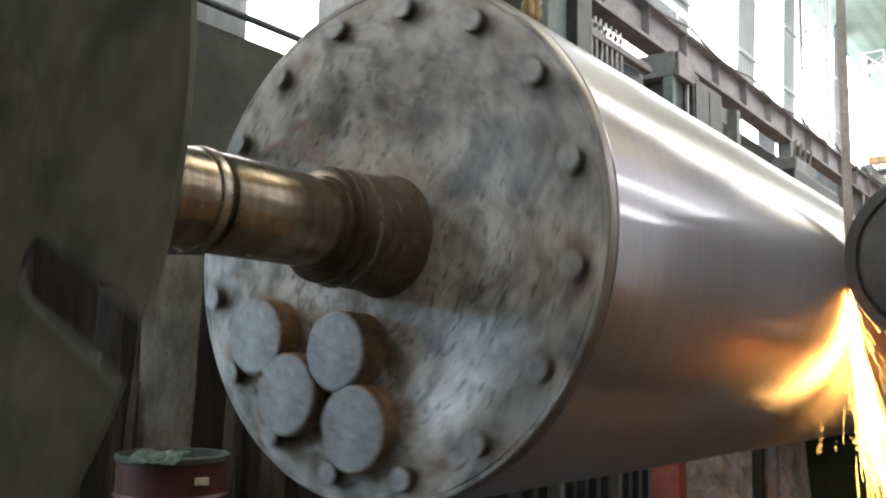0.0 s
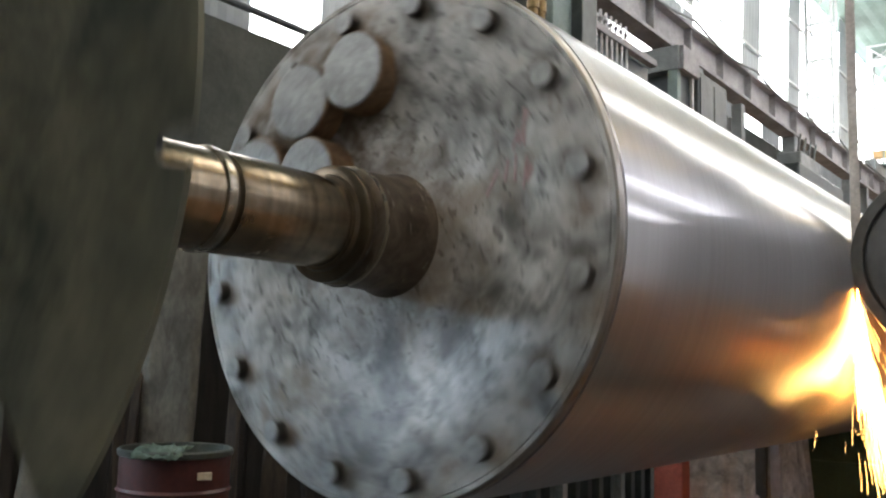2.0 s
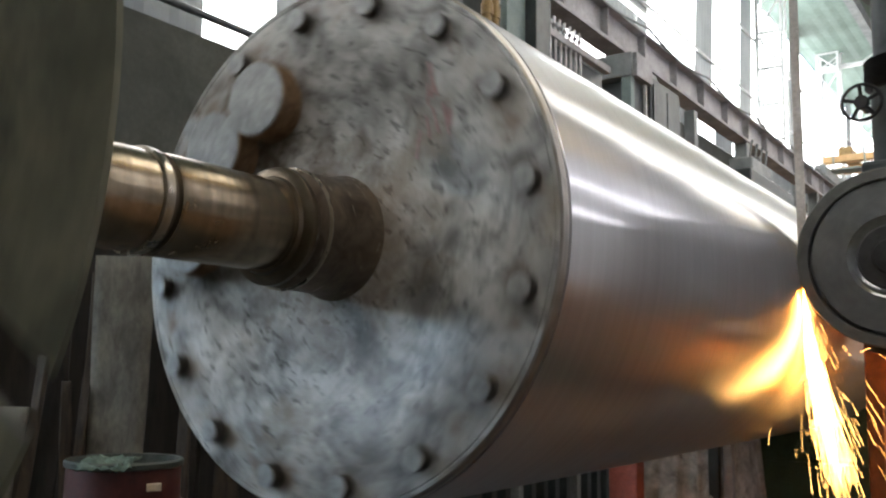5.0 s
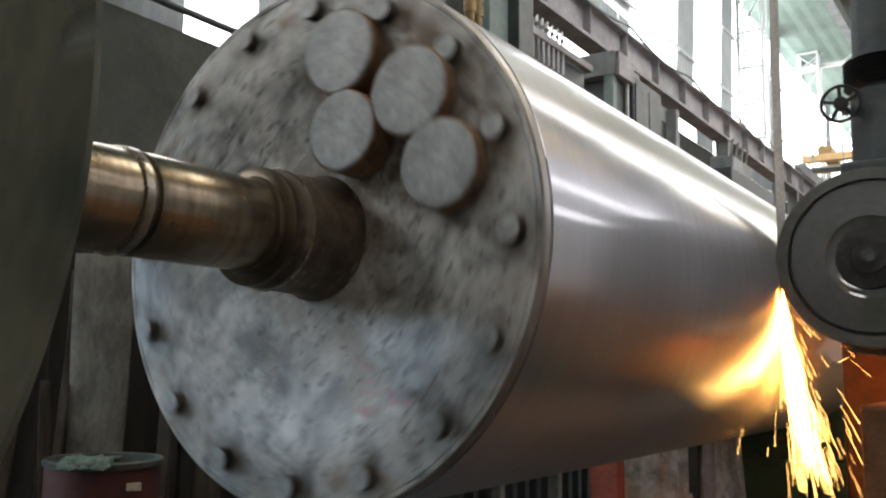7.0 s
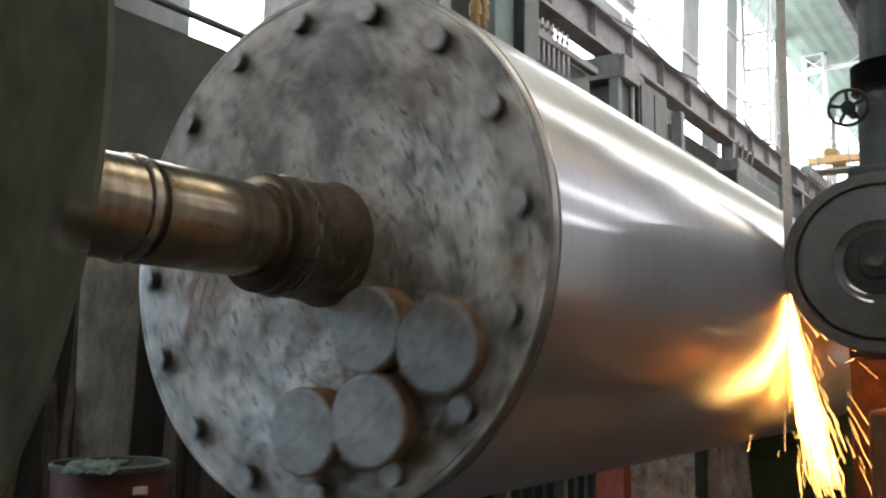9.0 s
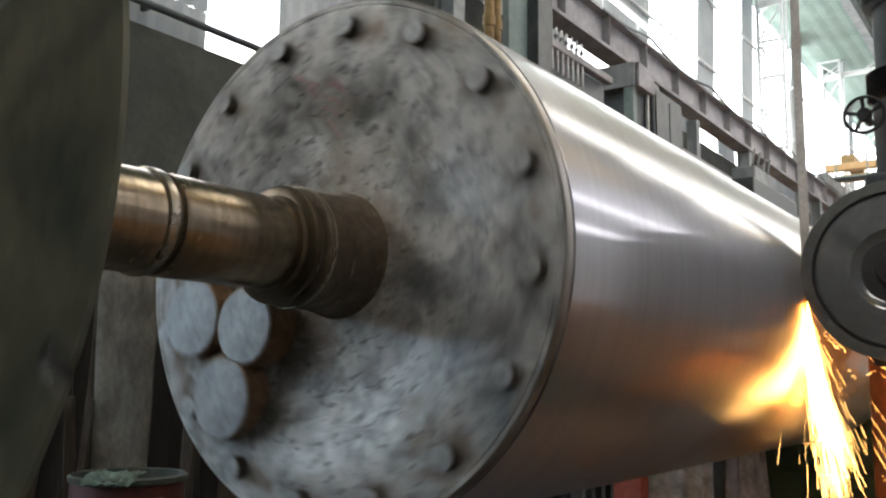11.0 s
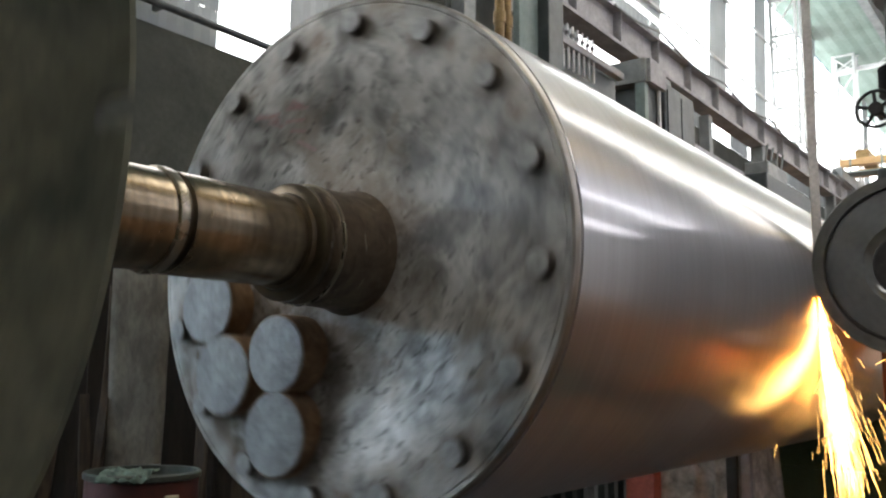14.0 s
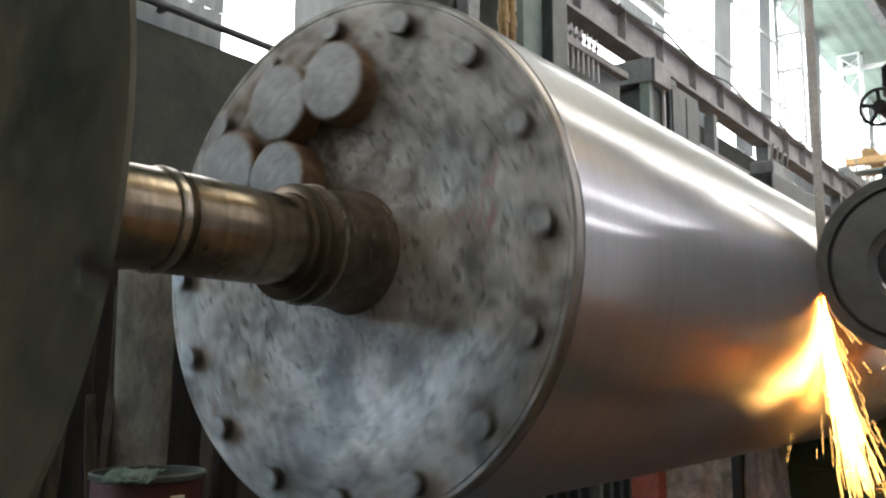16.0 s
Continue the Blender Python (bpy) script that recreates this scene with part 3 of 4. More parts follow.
def build_shaft():
    s = thing("drive_shaft", pose(0, 0, AXIS + 0.016), "stepped bronze-brown steel journal shaft, turning", "shaft")
    part("shaft_end", lathe([(0, -1.30), (0.045, -1.30), (0.045, -0.912), (0.092, -0.91), (0.104, -0.90), (0.106, -0.89), (0.106, -0.87), (0.104, -0.862), (0.104, -0.845), (0.116, -0.838)], 72), M_STUB, s, "grimy stepped end of the shaft", True)
    part("journal", lathe([(0.116, -0.838), (0.1175, -0.832), (0.1175, -0.635)], 72), M_SHAFT, s, "", True)
    part("retaining_ring", lathe([(0.1175, -0.635), (0.1235, -0.632), (0.125, -0.626), (0.1235, -0.608), (0.116, -0.604), (0.112, -0.600)], 72), M_LIP, s, "thin bright worn lip", True)
    part("groove", lathe([(0.112, -0.600), (0.111, -0.590), (0.1185, -0.584)], 72), M_STUB, s, "dark turned groove", True)
    part("journal", lathe([(0.1185, -0.584), (0.1205, -0.578), (0.1205, -0.28), (0.117, -0.275), (0.117, -0.2)], 72), M_SHAFT, s, "", True)
    part("shoulder_ring", lathe([(0.117, -0.232), (0.126, -0.228), (0.130, -0.215), (0.150, -0.210), (0.157, -0.204), (0.158, -0.192), (0.152, -0.186), (0.138, -0.184)], 72), M_STUB, s, "dark greasy shoulder ring", True)
    part("hub", lathe([(0.138, -0.184), (0.138, -0.160), (0.154, -0.156), (0.160, -0.150), (0.162, -0.085), (0.164, -0.03), (0.166, 0.0), (0.170, 0.03), (0.180, 0.0505)], 72), M_HUB, s, "rough oily brown hub against the end cover", True)
    part("hub_band", lathe([(0.1605, -0.150), (0.1655, -0.148), (0.1665, -0.142), (0.1625, -0.137)], 72), M_LIP, s, "thin worn band round the hub", True)
    return s


def build_faceplate():
    f = thing("drive_faceplate", pose(0, 0, AXIS), "large dark cast-iron driving faceplate with open slots, turning", "faceplate")
    R, slot_r, half, notch = 0.808, 0.50, 0.045, 0.02
    pts = []

    def cut(a0, inner, hw):
        """A round-ended cut from the rim inwards."""
        c, s = math.cos(a0), math.sin(a0)
        gap = math.asin(hw / R)
        line = [(R * math.cos(gap), -hw)]
        for k in range(9):
            t = -math.pi / 2 + math.pi * k / 8
            line.append((inner + hw - hw * math.cos(t), hw * math.sin(t)))
        line.append((R * math.cos(gap), hw))
        pts.extend((u * c - v * s, u * s + v * c) for u, v in line)
        return gap

    for q in range(4):
        a0 = math.pi / 2 * q
        g0 = cut(a0, slot_r, half)
        a1 = a0 + radians(43)
        g1 = math.asin(notch / R)
        pts.extend((R * math.cos(a0 + g0 + (a1 - g1 - a0 - g0) * k / 18), R * math.sin(a0 + g0 + (a1 - g1 - a0 - g0) * k / 18)) for k in range(1, 18))
        cut(a1, 0.74, notch)
        a2 = a0 + math.pi / 2 - g0
        pts.extend((R * math.cos(a1 + g1 + (a2 - a1 - g1) * k / 18), R * math.sin(a1 + g1 + (a2 - a1 - g1) * k / 18)) for k in range(1, 18))
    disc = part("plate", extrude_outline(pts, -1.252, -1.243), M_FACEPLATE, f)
    disc.data.materials.append(M_DARKGAP)      # slot walls darkened: their shade is put into the colour
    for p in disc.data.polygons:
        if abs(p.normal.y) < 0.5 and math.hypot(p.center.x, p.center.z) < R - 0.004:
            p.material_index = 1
    part("boss", lathe([(0.112, -1.30), (0.17, -1.30), (0.18, -1.295), (0.185, -1.262)], 48), M_FACEPLATE, f, "", True)
    part("back_boss", lathe([(0.26, -1.242), (0.25, -1.2), (0.112, -1.2)], 48), M_FACEPLATE, f, "", True)
    # unseen blocks where a headstock would stand, added to keep light off the faceplate
    h = thing("shade_block", pose(0, 0, 0), "unseen dark blocks added behind the faceplate to shade it", "machine")
    part("housing", box(-0.95, 0.30, -3.2, -1.40, 0.0, 2.5, 0.02), M_MACHINE, h)
    part("low_shade_block", box(0.30, 0.62, -3.2, -1.55, 0.0, 1.08, 0.02), M_MACHINE, h)
    part("spindle_nose", lathe([(0.19, -1.40), (0.19, -1.302), (0.113, -1.302)], 48), M_MACHINE, h, "", True).location = (0, 0, AXIS)
    return f


# ---------------------------------------------------------------- the grinding wheel
WHEEL = (1.118, 2.25, AXIS + 0.14)
WHEEL_R = 0.381


def build_wheel():
    w = thing("grinding_wheel", pose(*WHEEL), "large dark grey grinding wheel pressed on the roll, spinning", "grinding wheel")
    r = WHEEL_R
    part("abrasive_rim", lathe([(r * 0.87, 0.012), (r * 0.875, 0.0), (r * 0.985, 0.0), (r, 0.006), (r, 0.09), (r * 0.9, 0.1)], 128), M_ABRASIVE, w, "dull abrasive ring", True)
    part("groove", lathe([(r * 0.87, 0.012), (r * 0.865, 0.016), (r * 0.84, 0.016), (r * 0.835, 0.008)], 128), M_DARKGAP, w, "", True)
    part("flange_disc", lathe([(r * 0.835, 0.008), (r * 0.832, 0.001), (r * 0.828, 0.0), (r * 0.82, 0.0), (r * 0.475, 0.0), (r * 0.46, 0.0), (r * 0.455, 0.002), (r * 0.40, 0.010), (r * 0.36, 0.012)], 128), M_FLANGE, w, "smooth dark polished flange disc", True)
    part("hub_cap", lathe([(r * 0.36, 0.012), (r * 0.34, -0.004), (r * 0.2, -0.006), (r * 0.18, -0.03), (0.0, -0.032)], 64), M_DARKGAP, w, "dark round hub cap", True)
    part("nut", rod((0, -0.03, 0), (0, -0.055, 0), 0.03, 6), M_FLANGE, w)
    for k in range(6):
        a = math.pi / 3 * k
        part("bolt", rod((0.1 * math.cos(a), 0.0, 0.1 * math.sin(a)), (0.1 * math.cos(a), -0.016, 0.1 * math.sin(a)), 0.009, 6), M_FLANGE, w)
    return w


def build_wheelhead():
    h = thing("wheelhead", pose(0, 0, 0), "dark painted wheelhead of the grinding machine", "machine")
    x, y, z = WHEEL
    # guard behind and above the wheel
    pts = []
    for k in range(25):
        a = radians(150 - 260 * k / 24)
        pts.append((x + 0.41 * math.cos(a), z + 0.41 * math.sin(a)))
    pts += [(x + 0.06, z - 0.28), (x - 0.12, z + 0.05)]
    part("guard", extrude_outline(pts, y + 0.12, y + 0.34), M_MACHINE, h, "dark sheet-steel wheel guard")
    part("spindle_housing", lathe([(0.0, 0.0), (0.2, 0.0), (0.2, 0.9), (0, 0.9)], 40), M_MACHINE, h, "", True).location = (x + 0.05, y + 0.34, z)
    part("top_block", box(x - 0.16, x + 0.6, y + 0.34, y + 1.1, z + 0.05, z + 0.49, 0.02), M_MACHINE, h)
    part("carriage", box(x - 0.05, x + 1.6, y - 0.1, y + 1.6, 0.55, 1.18, 0.02), M_RUSTPAINT, h, "rusty brown carriage below the wheel")
    part("carriage_base", box(x + 0.1, x + 1.8, y - 0.3, y + 2.0, 0, 0.55, 0.03), M_GREENPANEL, h)
    part("rear_guard", box(0.775, 1.25, 3.5, 3.56, 0.5, 1.62, 0.01), M_OXIDE, h, "dark red-brown guard plate")
    part("rear_guard_foot", box(0.95, 1.25, 3.3, 3.6, 0.0, 0.5, 0.01), M_OXIDE, h)
    part("upright", box(x + 0.25, x + 0.7, y + 0.4, y + 1.0, 1.18, z + 0.1, 0.02), M_MACHINE, h)
    # dressing column above the guard, with bellows and a handwheel
    cx, cy = 1.13, 2.95
    col = part("column", lathe([(0.17, 0.0), (0.17, 0.44), (0.155, 0.45), (0.155, 0.48)], 40), M_MACHINE, h, "round dark green column", True)
    col.matrix_basis = pose(cx, cy, 2.24, 90)
    prof = []
    for i in range(6):
        prof += [(0.165, 0.025 * i), (0.198, 0.025 * i + 0.0125)]
    prof.append((0.165, 0.15))
    bel = part("bellows", lathe(prof, 40), M_RUBBER, h, "black pleated rubber bellows", True)
    bel.matrix_basis = pose(cx, cy, 2.70, 90)
    up = part("column_top", lathe([(0.15, 0.0), (0.15, 0.34), (0.19, 0.35), (0.2, 0.37), (0.2, 0.42), (0.17, 0.43), (0.17, 1.6), (0, 1.6)], 40), M_MACHINE, h, "flanged upper part of the column", True)
    up.matrix_basis = pose(cx, cy, 2.84, 90)
    hw = thing("handwheel", pose(0.95, 2.74, 2.60), "small black spoked handwheel on the column", "handwheel")
    rim = bmesh.new()
    pr = [(0.088 + 0.0085 * math.cos(2 * math.pi * k / 10), 0.010 * math.sin(2 * math.pi * k / 10)) for k in range(11)]
    part("rim", lathe(pr, 40, rim), M_RUBBER, hw, "", True)
    part("hub", lathe([(0, -0.02), (0.03, -0.02), (0.034, -0.01), (0.034, 0.02), (0.02, 0.022), (0.02, 0.16)], 24), M_RUBBER, hw, "", True)
    for k in range(5):
        a = 2 * math.pi * k / 5 + 0.4
        part("spoke", rod((0.028 * math.cos(a), 0, 0.028 * math.sin(a)), (0.08 * math.cos(a), 0, 0.084 * math.sin(a)), 0.0095, 8), M_RUBBER, hw)
    # flat strap hanging down into the gap between roll and wheel
    st = thing("hanging_strap", pose(0, 0, 0), "dusty pale flat strap hanging down to the wheel", "strap")
    part("strap", box(0.715, 0.755, 2.38, 2.384, 1.86, 4.2), M_STRAP, st)
    return h


NIP = Vector((0.752, 2.27, AXIS + 0.015))


def spark_bundle(seed, count, spread, reach, tilt, thick=1.0):
    """A fan of thin bright streaks that fall from the point of contact."""
    rnd = random.Random(seed)
    bm = bmesh.new()
    for i in range(count):
        a = rnd.gauss(tilt, spread)
        b = rnd.gauss(-0.02, spread * 0.8)
        s0 = reach * rnd.random() ** 1.7
        ln = rnd.uniform(0.04, 0.2) * (0.5 + s0)
        w = rnd.uniform(0.0003, 0.0008) * thick
        def at(s):
            return Vector((0.01 + math.sin(a) * s - 0.12 * s * s, -0.02 + (0.3 + math.sin(b)) * s + 0.8 * s * s, -math.cos(a) * s))
        p, q = at(s0), at(s0 + ln)
        if rnd.random() < 0.08 and s0 > 0.3:
            q = p + Vector((rnd.uniform(-0.05, 0.05), rnd.uniform(-0.03, 0.03), rnd.uniform(-0.05, 0.0)))
        rod(p, q, w * 0.5, 4, bm, w)
    return bm


def build_sparks():
    out = []
    specs = [(1, 900, 0.030, 0.45, 0.02, 1.2), (2, 480, 0.040, 0.62, 0.03, 0.9), (3, 300, 0.055, 0.8, 0.03, 0.8), (4, 190, 0.09, 0.8, 0.03, 0.75), (5, 46, 0.2, 0.8, 0.28, 0.75), (6, 280, 0.05, 0.8, 0.03, 0.8)]
    for seed, n, spread, reach, tilt, thick in specs:
        s = part("spark_spray", spark_bundle(seed, n, spread, reach, tilt, thick), M_SPARK)
        s.location = NIP
        tagged(s, "yellow-white grinding sparks falling from the wheel", "sparks", "grinding sparks", "stuff")
        out.append(s)
    core = part("spark_core", spark_bundle(9, 560, 0.045, 0.45, -0.01), M_CORE)
    core.location = NIP
    tagged(core, "white-hot dense jet of grinding sparks", "sparks", "grinding sparks", "stuff")
    out.append(core)
    return out


# ---------------------------------------------------------------- clutter
def build_drum():
    d = thing("oil_drum", pose(-2.46, 1.21, 0), "open red steel drum with a dull grey rim", "drum")
    r = 0.29
    b = part("body", lathe([(0, 0.02), (r, 0.02), (r, 0.28), (r + 0.012, 0.295), (r, 0.31), (r, 0.58), (r + 0.012, 0.595), (r, 0.61), (r, 0.77)], 56), M_REDPAINT, d, "worn red paint", True)
    b.matrix_basis = pose(0, 0, 0, 90)
    rm = part("rim", lathe([(r, 0.77), (r + 0.012, 0.775), (r + 0.014, 0.80), (r + 0.004, 0.81), (r - 0.008, 0.805), (r - 0.01, 0.5), (0, 0.5)], 56), M_TIN, d, "dull grey-green rolled rim", True)
    rm.matrix_basis = pose(0, 0, 0, 90)
    part("sticker", box(0.1, 0.17, -r - 0.004, -r + 0.04, 0.67, 0.705), M_PAPER, d, "torn pale sticker").matrix_basis = pose(0, 0, 0, 0, 0, 56)
    # crumpled rag over the rim
    bm = bmesh.new()
    n = 14
    g = [[bm.verts.new((-0.13 + 0.26 * i / n, -0.34 + 0.22 * j / n, 0.85 + 0.03 * noise.noise((i * 0.6, j * 0.7, 2.0)) + (0.012 if j > 5 else -0.006 * (5 - j)))) for j in range(n + 1)] for i in range(n + 1)]
    for i in range(n):
        for j in range(n):
            bm.faces.new((g[i][j], g[i + 1][j], g[i + 1][j + 1], g[i][j + 1]))
    rag = part("rag", bm, M_RAG, None, "", True)
    rag.modifiers.new("thick", "SOLIDIFY").thickness = 0.006
    rag.matrix_basis = pose(-2.46, 1.21, -0.035, 0, 0, 35)
    tagged(rag, "crumpled pale green rag lying on the drum", "rag")


def bent_board(name, x, y, z0, z1, width, turn, lean, mat, label, cat, seed, thick=0.012, taper=0.0):
    """A tall thin board, slightly bent and ragged."""
    bm = bmesh.new()
    n, k = 14, 6
    rows = []
    for i in range(n + 1):
        f = i / n
        row = []
        for j in range(k + 1):
            u = (j / k - 0.5) * width * (1 - taper * (1 - f))
            bulge = 0.03 * math.sin(f * 5 + seed) * (j / k) + 0.012 * noise.noise((u * 9, f * 6, seed))
            row.append(bm.verts.new((u + 0.01 * noise.noise((seed, f * 4, 0)), bulge + lean * f, z0 + (z1 - z0) * f)))
        rows.append(row)
    for a, b in zip(rows, rows[1:]):
        for j in range(k):
            bm.faces.new((a[j], a[j + 1], b[j + 1], b[j]))
    ob = part(name, bm, mat, None, "", True)
    ob.modifiers.new("thick", "SOLIDIFY").thickness = thick
    ob.matrix_basis = pose(x, y, 0, 0, 0, turn)
    return tagged(ob, label, cat)


def build_corner():
    bent_board("canvas_sheet", -2.91, 1.46, 0.0, 1.95, 0.37, 36, 0.05, M_BOARD, "dusty brown canvas sheet standing behind the drum", "sheet", 1.3, 0.02, 0.2)
    bent_board("plank", -2.60, 1.70, 0.0, 1.9, 0.07, 36, 0.06, M_WOOD, "old brown plank leaning behind the drum", "plank", 2.1, 0.03)
    bent_board("plank", -3.06, 1.34, 0.0, 1.85, 0.05, 36, 0.1, M_WOOD, "old brown plank leaning in the dark corner", "plank", 3.3, 0.03)
    bent_board("plank", -2.98, 1.22, 0.0, 1.2, 0.05, 36, -0.1, M_WOOD, "thin broken lath standing by the drum", "plank", 4.2, 0.02)
    bent_board("plank", -3.3, 1.25, 0.0, 1.75, 0.16, 34, 0.15, M_DARKWOOD, "blackened plank leaning in the corner", "plank", 5.1, 0.03)
    bent_board("plank", -3.15, 1.0, 0.0, 1.35, 0.06, 36, 0.3, M_WOOD, "old brown plank leaning in the dark corner", "plank", 6.4, 0.03)
    bent_board("canvas_sheet", -3.3, 0.85, 0.0, 1.05, 0.3, 28, 0.25, M_BOARD, "crumpled dusty sacking piled by the wall", "sheet", 7.7, 0.03)
    bent_board("plank", -2.2, 1.68, 0.0, 1.0, 0.14, 40, 0.08, M_WOOD, "short brown board beside the drum", "plank", 8.3, 0.03)
    r = thing("timber_rack", pose(-3.75, 2.1, 0), "blackened timber rack in the dark corner", "rack")
    part("back", box(-1.3, 2.6, 0.2, 0.3, 0, 2.2), M_DARKWOOD, r).rotation_euler = (0, 0, radians(34))
    for i in range(7):
        q = part("post", box(-1.2 + 0.55 * i, -1.1 + 0.55 * i, 0.0, 0.1, 0, 2.1, 0.008), M_DARKWOOD, r)
        q.rotation_euler = (0, 0, radians(34))
    c = thing("power_cable", pose(0, 0, 0), "black cable hanging down beside the roll", "cable")
    part("cable", tube([(-2.02, 1.6, 1.3), (-1.98, 1.58, 1.05), (-1.93, 1.56, 0.85), (-1.87, 1.58, 0.7), (-1.85, 1.6, 0.4), (-1.8, 1.5, 0.03), (-1.4, 1.4, 0.02)], 0.011), M_RUBBER, c)


def build_underside():
    """What shows in the gap below the roll."""
    b = thing("machine_bed", pose(0, 0, 0), "dark ribbed bed of the roll grinder behind the roll", "machine bed")
    part("bed", box(-2.6, 1.15, 0.6, 7.2, 0, 0.3, 0.02), M_DARKGAP, b)
    part("back_plate", box(-1.62, -1.54, 2.6, 7.2, 0.3, 1.15, 0.01), M_MACHINE, b)
    for i in range(16):
        y = 2.9 + 0.17 * i
        part("rib", box(-1.40, -1.32, y, y + 0.06, 0.3, 1.08), M_GREYPAINT if i in (3, 8) else M_MACHINE, b)
    part("top_rail", box(-1.56, -1.28, 2.6, 7.2, 1.08, 1.15), M_MACHINE, b)
    p = thing("red_post", pose(-0.66, 3.62, 0), "red oxide painted square steel post", "post")
    part("post", box(-0.095, 0.095, -0.06, 0.06, 0, 0.9, 0.008), M_REDPOST, p)
    part("foot", box(-0.14, 0.14, -0.1, 0.1, 0, 0.02), M_REDPOST, p)
    # rubble heap
    h = thing("rubble_heap", pose(-0.62, 4.75, 0), "heap of pale crumbled rubble and scale", "rubble", kind="stuff")
    bm = bmesh.new()
    n = 60
    grid = []
    for i in range(n + 1):
        row = []
        for j in range(n + 1):
            x, y = -0.42 + 0.84 * i / n, -0.6 + 1.2 * j / n
            q = Vector((x * 3.2, y * 3.2, 4.0))
            z = 1.12 - 1.0 * (x * x + y * y) + 0.22 * noise.noise(q) + 0.13 * abs(noise.noise(q * 2.3)) + 0.07 * noise.noise(q * 5.1)
            edge = max(abs(x) / 0.42, abs(y) / 0.6)
            row.append(bm.verts.new((x + 0.05 * noise.noise(q * 3), y + 0.05 * noise.noise(q * 3.3), max(0.0, z * min(1.0, (1 - edge) * 6)))))
        grid.append(row)
    for i in range(n):
        for j in range(n):
            bm.faces.new((grid[i][j], grid[i + 1][j], grid[i + 1][j + 1], grid[i][j + 1]))
    part("rubble", bm, M_RUBBLE, h)
    g = thing("steel_stand", pose(-0.28, 4.2, 0), "dark steel stand with two legs", "stand")
    part("leg", box(-0.05, 0.02, 0, 0.06, 0, 1.1, 0.006), M_MACHINE, g)
    part("leg", box(0.05, 0.11, 0, 0.06, 0, 1.1, 0.006), M_GIRDER, g)
    part("crossbar", box(-0.05, 0.11, 0, 0.05, 0.3, 0.36), M_MACHINE, g)
    k = thing("green_cabinet", pose(0.28, 5.2, 0), "dark green painted machine cabinet", "cabinet")
    part("body", box(-0.87, 0.75, 0, 0.8, 0, 1.22, 0.012), M_GREENPANEL, k)
    part("door", box(-0.85, -0.06, -0.018, -0.002, 0.08, 0.66, 0.004), M_GREENPANEL, k)
    part("door", box(-0.04, 0.73, -0.018, -0.002, 0.08, 0.66, 0.004), M_GREENPANEL, k)
    part("panel", box(-0.85, 0.73, -0.018, -0.002, 0.68, 1.18, 0.004), M_GREENPANEL, k)


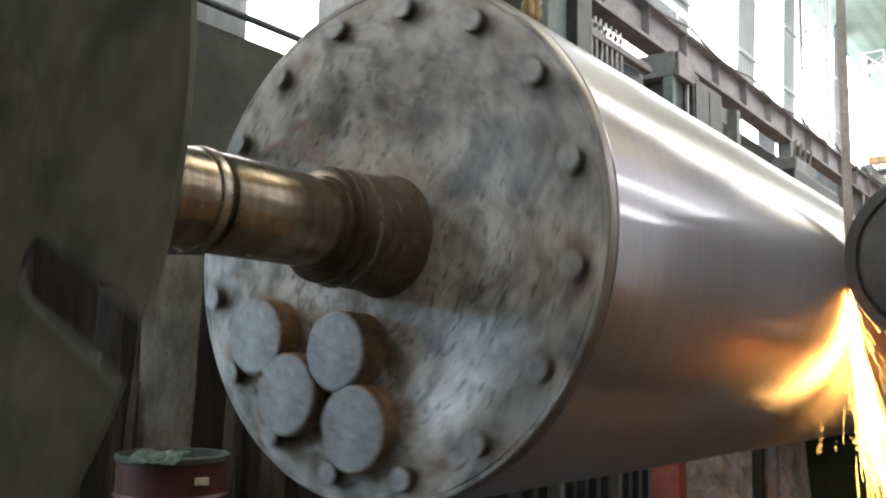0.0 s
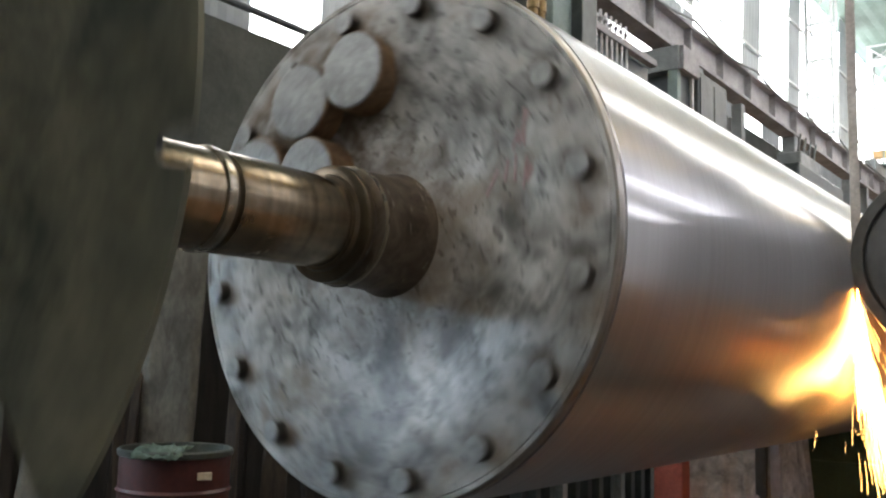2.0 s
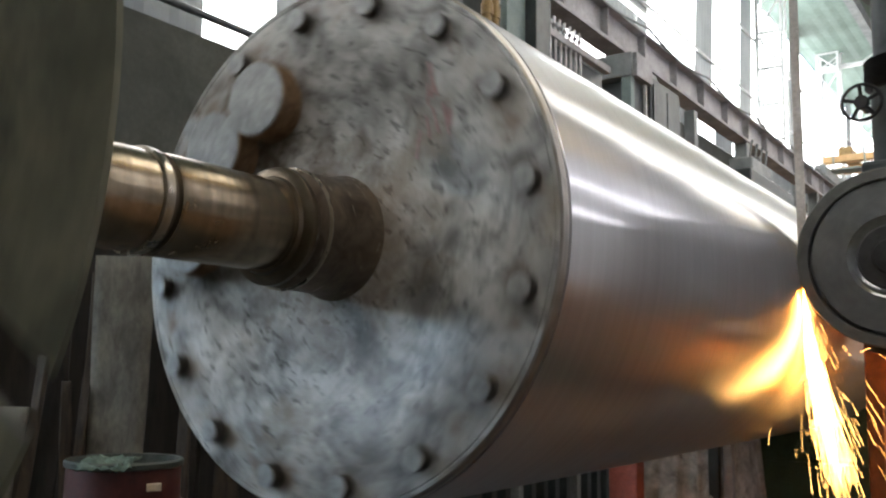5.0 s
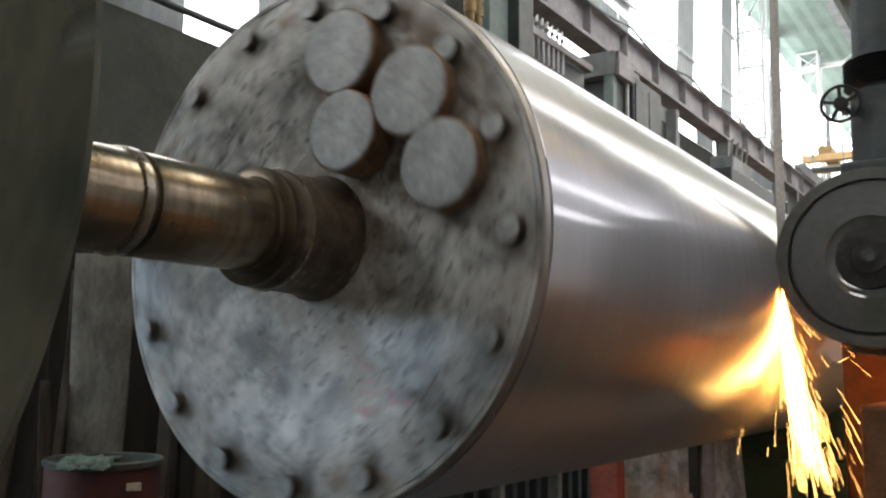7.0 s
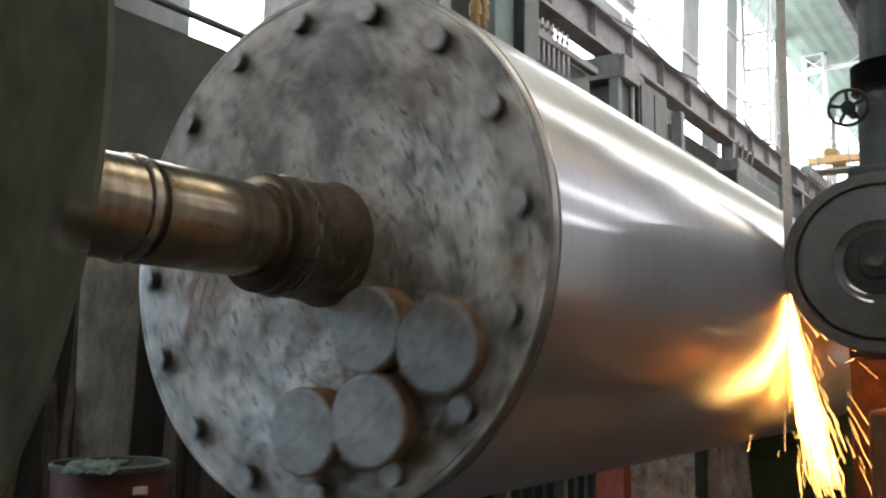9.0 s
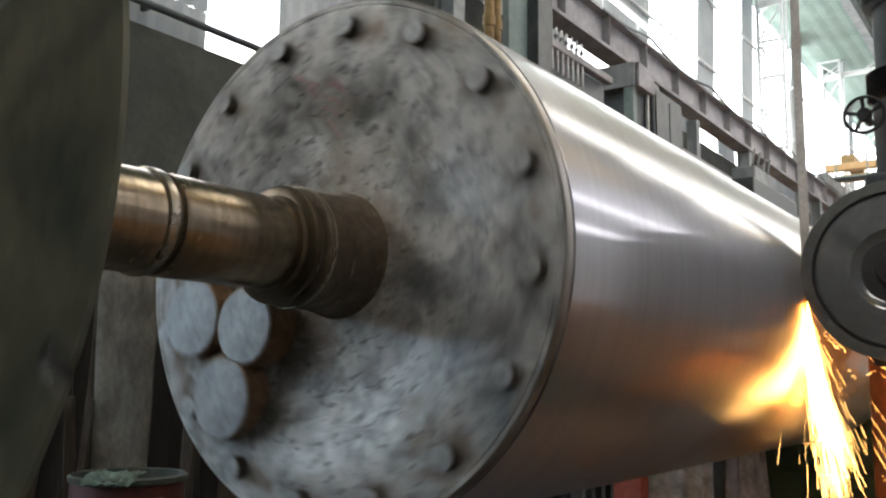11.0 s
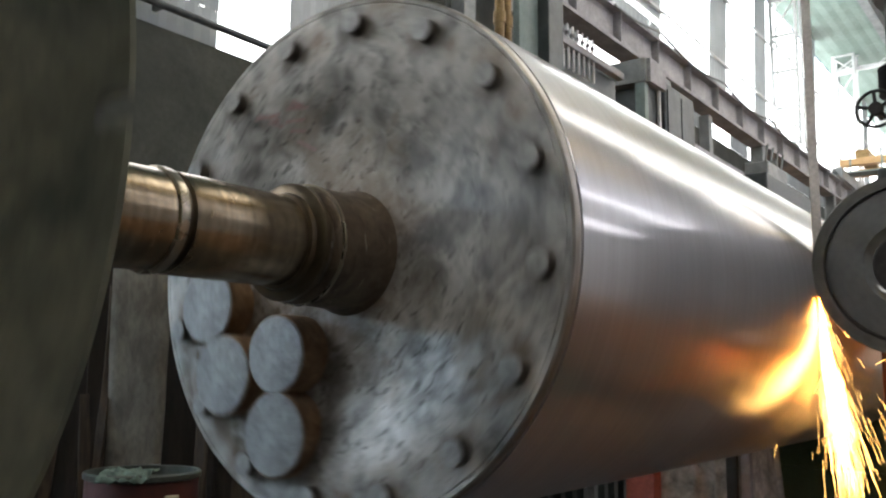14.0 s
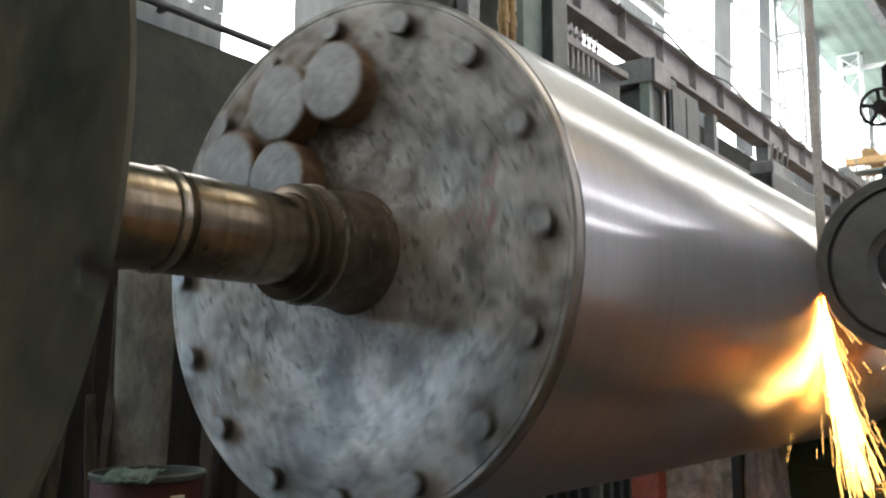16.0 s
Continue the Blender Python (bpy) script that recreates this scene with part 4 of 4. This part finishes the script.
def build_rear_machine():
    """The tall machine frame beyond the roll."""
    X = -3.0
    for dy in (5.66, 5.80):
        p = thing("riser_pipe", pose(X, dy, 0), "rusty yellow-brown riser pipe", "pipe", "riser pipes")
        part("pipe", rod((0, 0, 0), (0, 0, 6.4), 0.05, 14), M_BRASS, p)
        part("coupling", rod((0, 0, 4.9), (0, 0, 5.02), 0.065, 14), M_BRASS, p)
    q = thing("sheet_screen", pose(X, 6.2, 0), "pale grey-green sheet panel", "panel")
    part("sheet", box(-0.04, 0.04, -0.21, 0.19, 0, 6.6, 0.01), M_TEAL, q)
    d = thing("machine_post", pose(X, 6.58, 0), "dark heavy steel machine post", "post")
    part("post", box(-0.16, 0.16, -0.17, 0.17, 0, 6.6, 0.01), M_MACHINE, d)
    part("cap", box(-0.2, 0.2, -0.2, 0.2, 6.6, 6.66), M_MACHINE, d)
    # conductor rail with white insulators
    c = thing("conductor_rail", pose(X, 0, 0), "grey bar carrying rows of white ceramic insulators", "rail")
    part("bar", box(-0.05, 0.05, 6.75, 8.6, 5.10, 5.19, 0.008), M_GIRDER, c)
    for i in range(8):
        y = 6.84 + 0.13 * i
        part("insulator", rod((0.02, y, 5.19), (0.02, y, 5.37), 0.016, 8), M_GLASSROD, c)
        part("insulator", rod((0.02, y + 0.03, 5.10), (0.02, y + 0.03, 4.84), 0.014, 8), M_GLASSROD, c)
        part("clamp", rod((0.02, y, 5.24), (0.02, y, 5.28), 0.03, 8), M_GIRDER, c)
    part("back_plate", box(-0.12, -0.08, 6.75, 8.6, 4.6, 5.1), M_MACHINE, c)
    # cantilever block on posts
    k = thing("gantry_block", pose(X, 9.4, 0), "grey steel gantry block on posts", "gantry")
    part("block", box(-1.0, 0.0, 0, 0.62, 5.32, 5.66, 0.015), M_GREYPAINT, k)
    part("bracket", box(0.0, 0.06, 0.05, 0.62, 5.32, 5.66, 0.01), M_GIRDER, k)
    part("post", box(-0.16, -0.02, 0.02, 0.14, 0, 5.32), M_TEAL, k)
    part("post", box(-0.04, 0.0, 0.5, 0.54, 0, 5.32), M_WHITEPAINT, k)
    part("infill", box(-0.7, -0.2, 0.2, 0.26, 0, 5.32), M_MACHINE, k)
    part("infill", box(-0.12, -0.06, 0.18, 0.5, 0, 5.32), M_MACHINE, k)
    part("hanger", box(-0.55, -0.53, -0.02, 0.0, 4.7, 5.32), M_WHITEPAINT, k)
    e = thing("control_cabinet", pose(X, 10.1, 0), "tall dark teal control cabinet", "cabinet")
    part("body", box(-0.5, 0.0, 0, 1.15, 0, 5.5, 0.02), M_MACHINE, e)
    part("door", box(0.0, 0.02, 0.06, 0.56, 0.2, 5.4, 0.004), M_MACHINE, e)
    part("door", box(0.0, 0.02, 0.60, 1.1, 0.2, 5.4, 0.004), M_MACHINE, e)
    # low girder carrying the frame onwards
    g = thing("frame_beam", pose(X - 0.6, 0, 0), "dusty steel beam of the machine frame", "beam")
    part("beam", box(-0.1, 0.1, 11.3, 22, 5.0, 5.22, 0.01), M_GIRDER, g)
    for y in (11.5, 13.4, 17.5, 21.0):
        part("post", box(-0.09, 0.09, y, y + 0.18, 0, 5.9), M_GREYPAINT, g)
    m = thing("far_machine", pose(X, 15.0, 0), "dark grey machine with a small beacon", "machine")
    part("body", box(-0.6, 0.0, 0, 3.2, 0, 5.12, 0.03), M_MACHINE, m)
    part("top_box", box(-0.5, -0.05, 0.3, 1.6, 5.12, 5.4, 0.03), M_GREYPAINT, m)
    for i in range(4):
        part("brace", rod((-0.1, 0.3 + 0.35 * i, 5.4), (-0.1, 0.5 + 0.35 * i, 5.75), 0.02, 6), M_MACHINE, m)


build_hall()
build_runway()
build_roof_steel()
build_rear_machine()
build_underside()
build_drum()
build_corner()
ROLL = build_roll()
SHAFT = build_shaft()
FACEPLATE = build_faceplate()
WHEEL_OB = build_wheel()
build_wheelhead()
SPARKS = build_sparks()


def motions():
    ts = [0.25 * i for i in range(65)]
    walk(ROLL, [(t, pose(0, 0, AXIS, 0, -roll_phase(t), 0)) for t in ts])
    walk(SHAFT, [(t, pose(0, 0, AXIS + 0.016, 0, -roll_phase(t), 0)) for t in ts])
    walk(FACEPLATE, [(t, pose(0, 0, AXIS, 0, -(roll_phase(t) + FACE_TURN), 0)) for t in ts])
    walk(WHEEL_OB, [(t, pose(*WHEEL, 0, -300 * t, 0)) for t in ts])
    rnd = random.Random(77)
    for i, s in enumerate(SPARKS):
        rows = []
        for k in range(161):
            rows.append((0.1 * k, pose(NIP.x, NIP.y, NIP.z - (0.0 if i == 6 else rnd.uniform(0, 0.06)), rnd.uniform(-1.4, 1.4), rnd.uniform(-1.4, 1.4), rnd.uniform(-3, 3))))
        walk(s, rows)


motions()
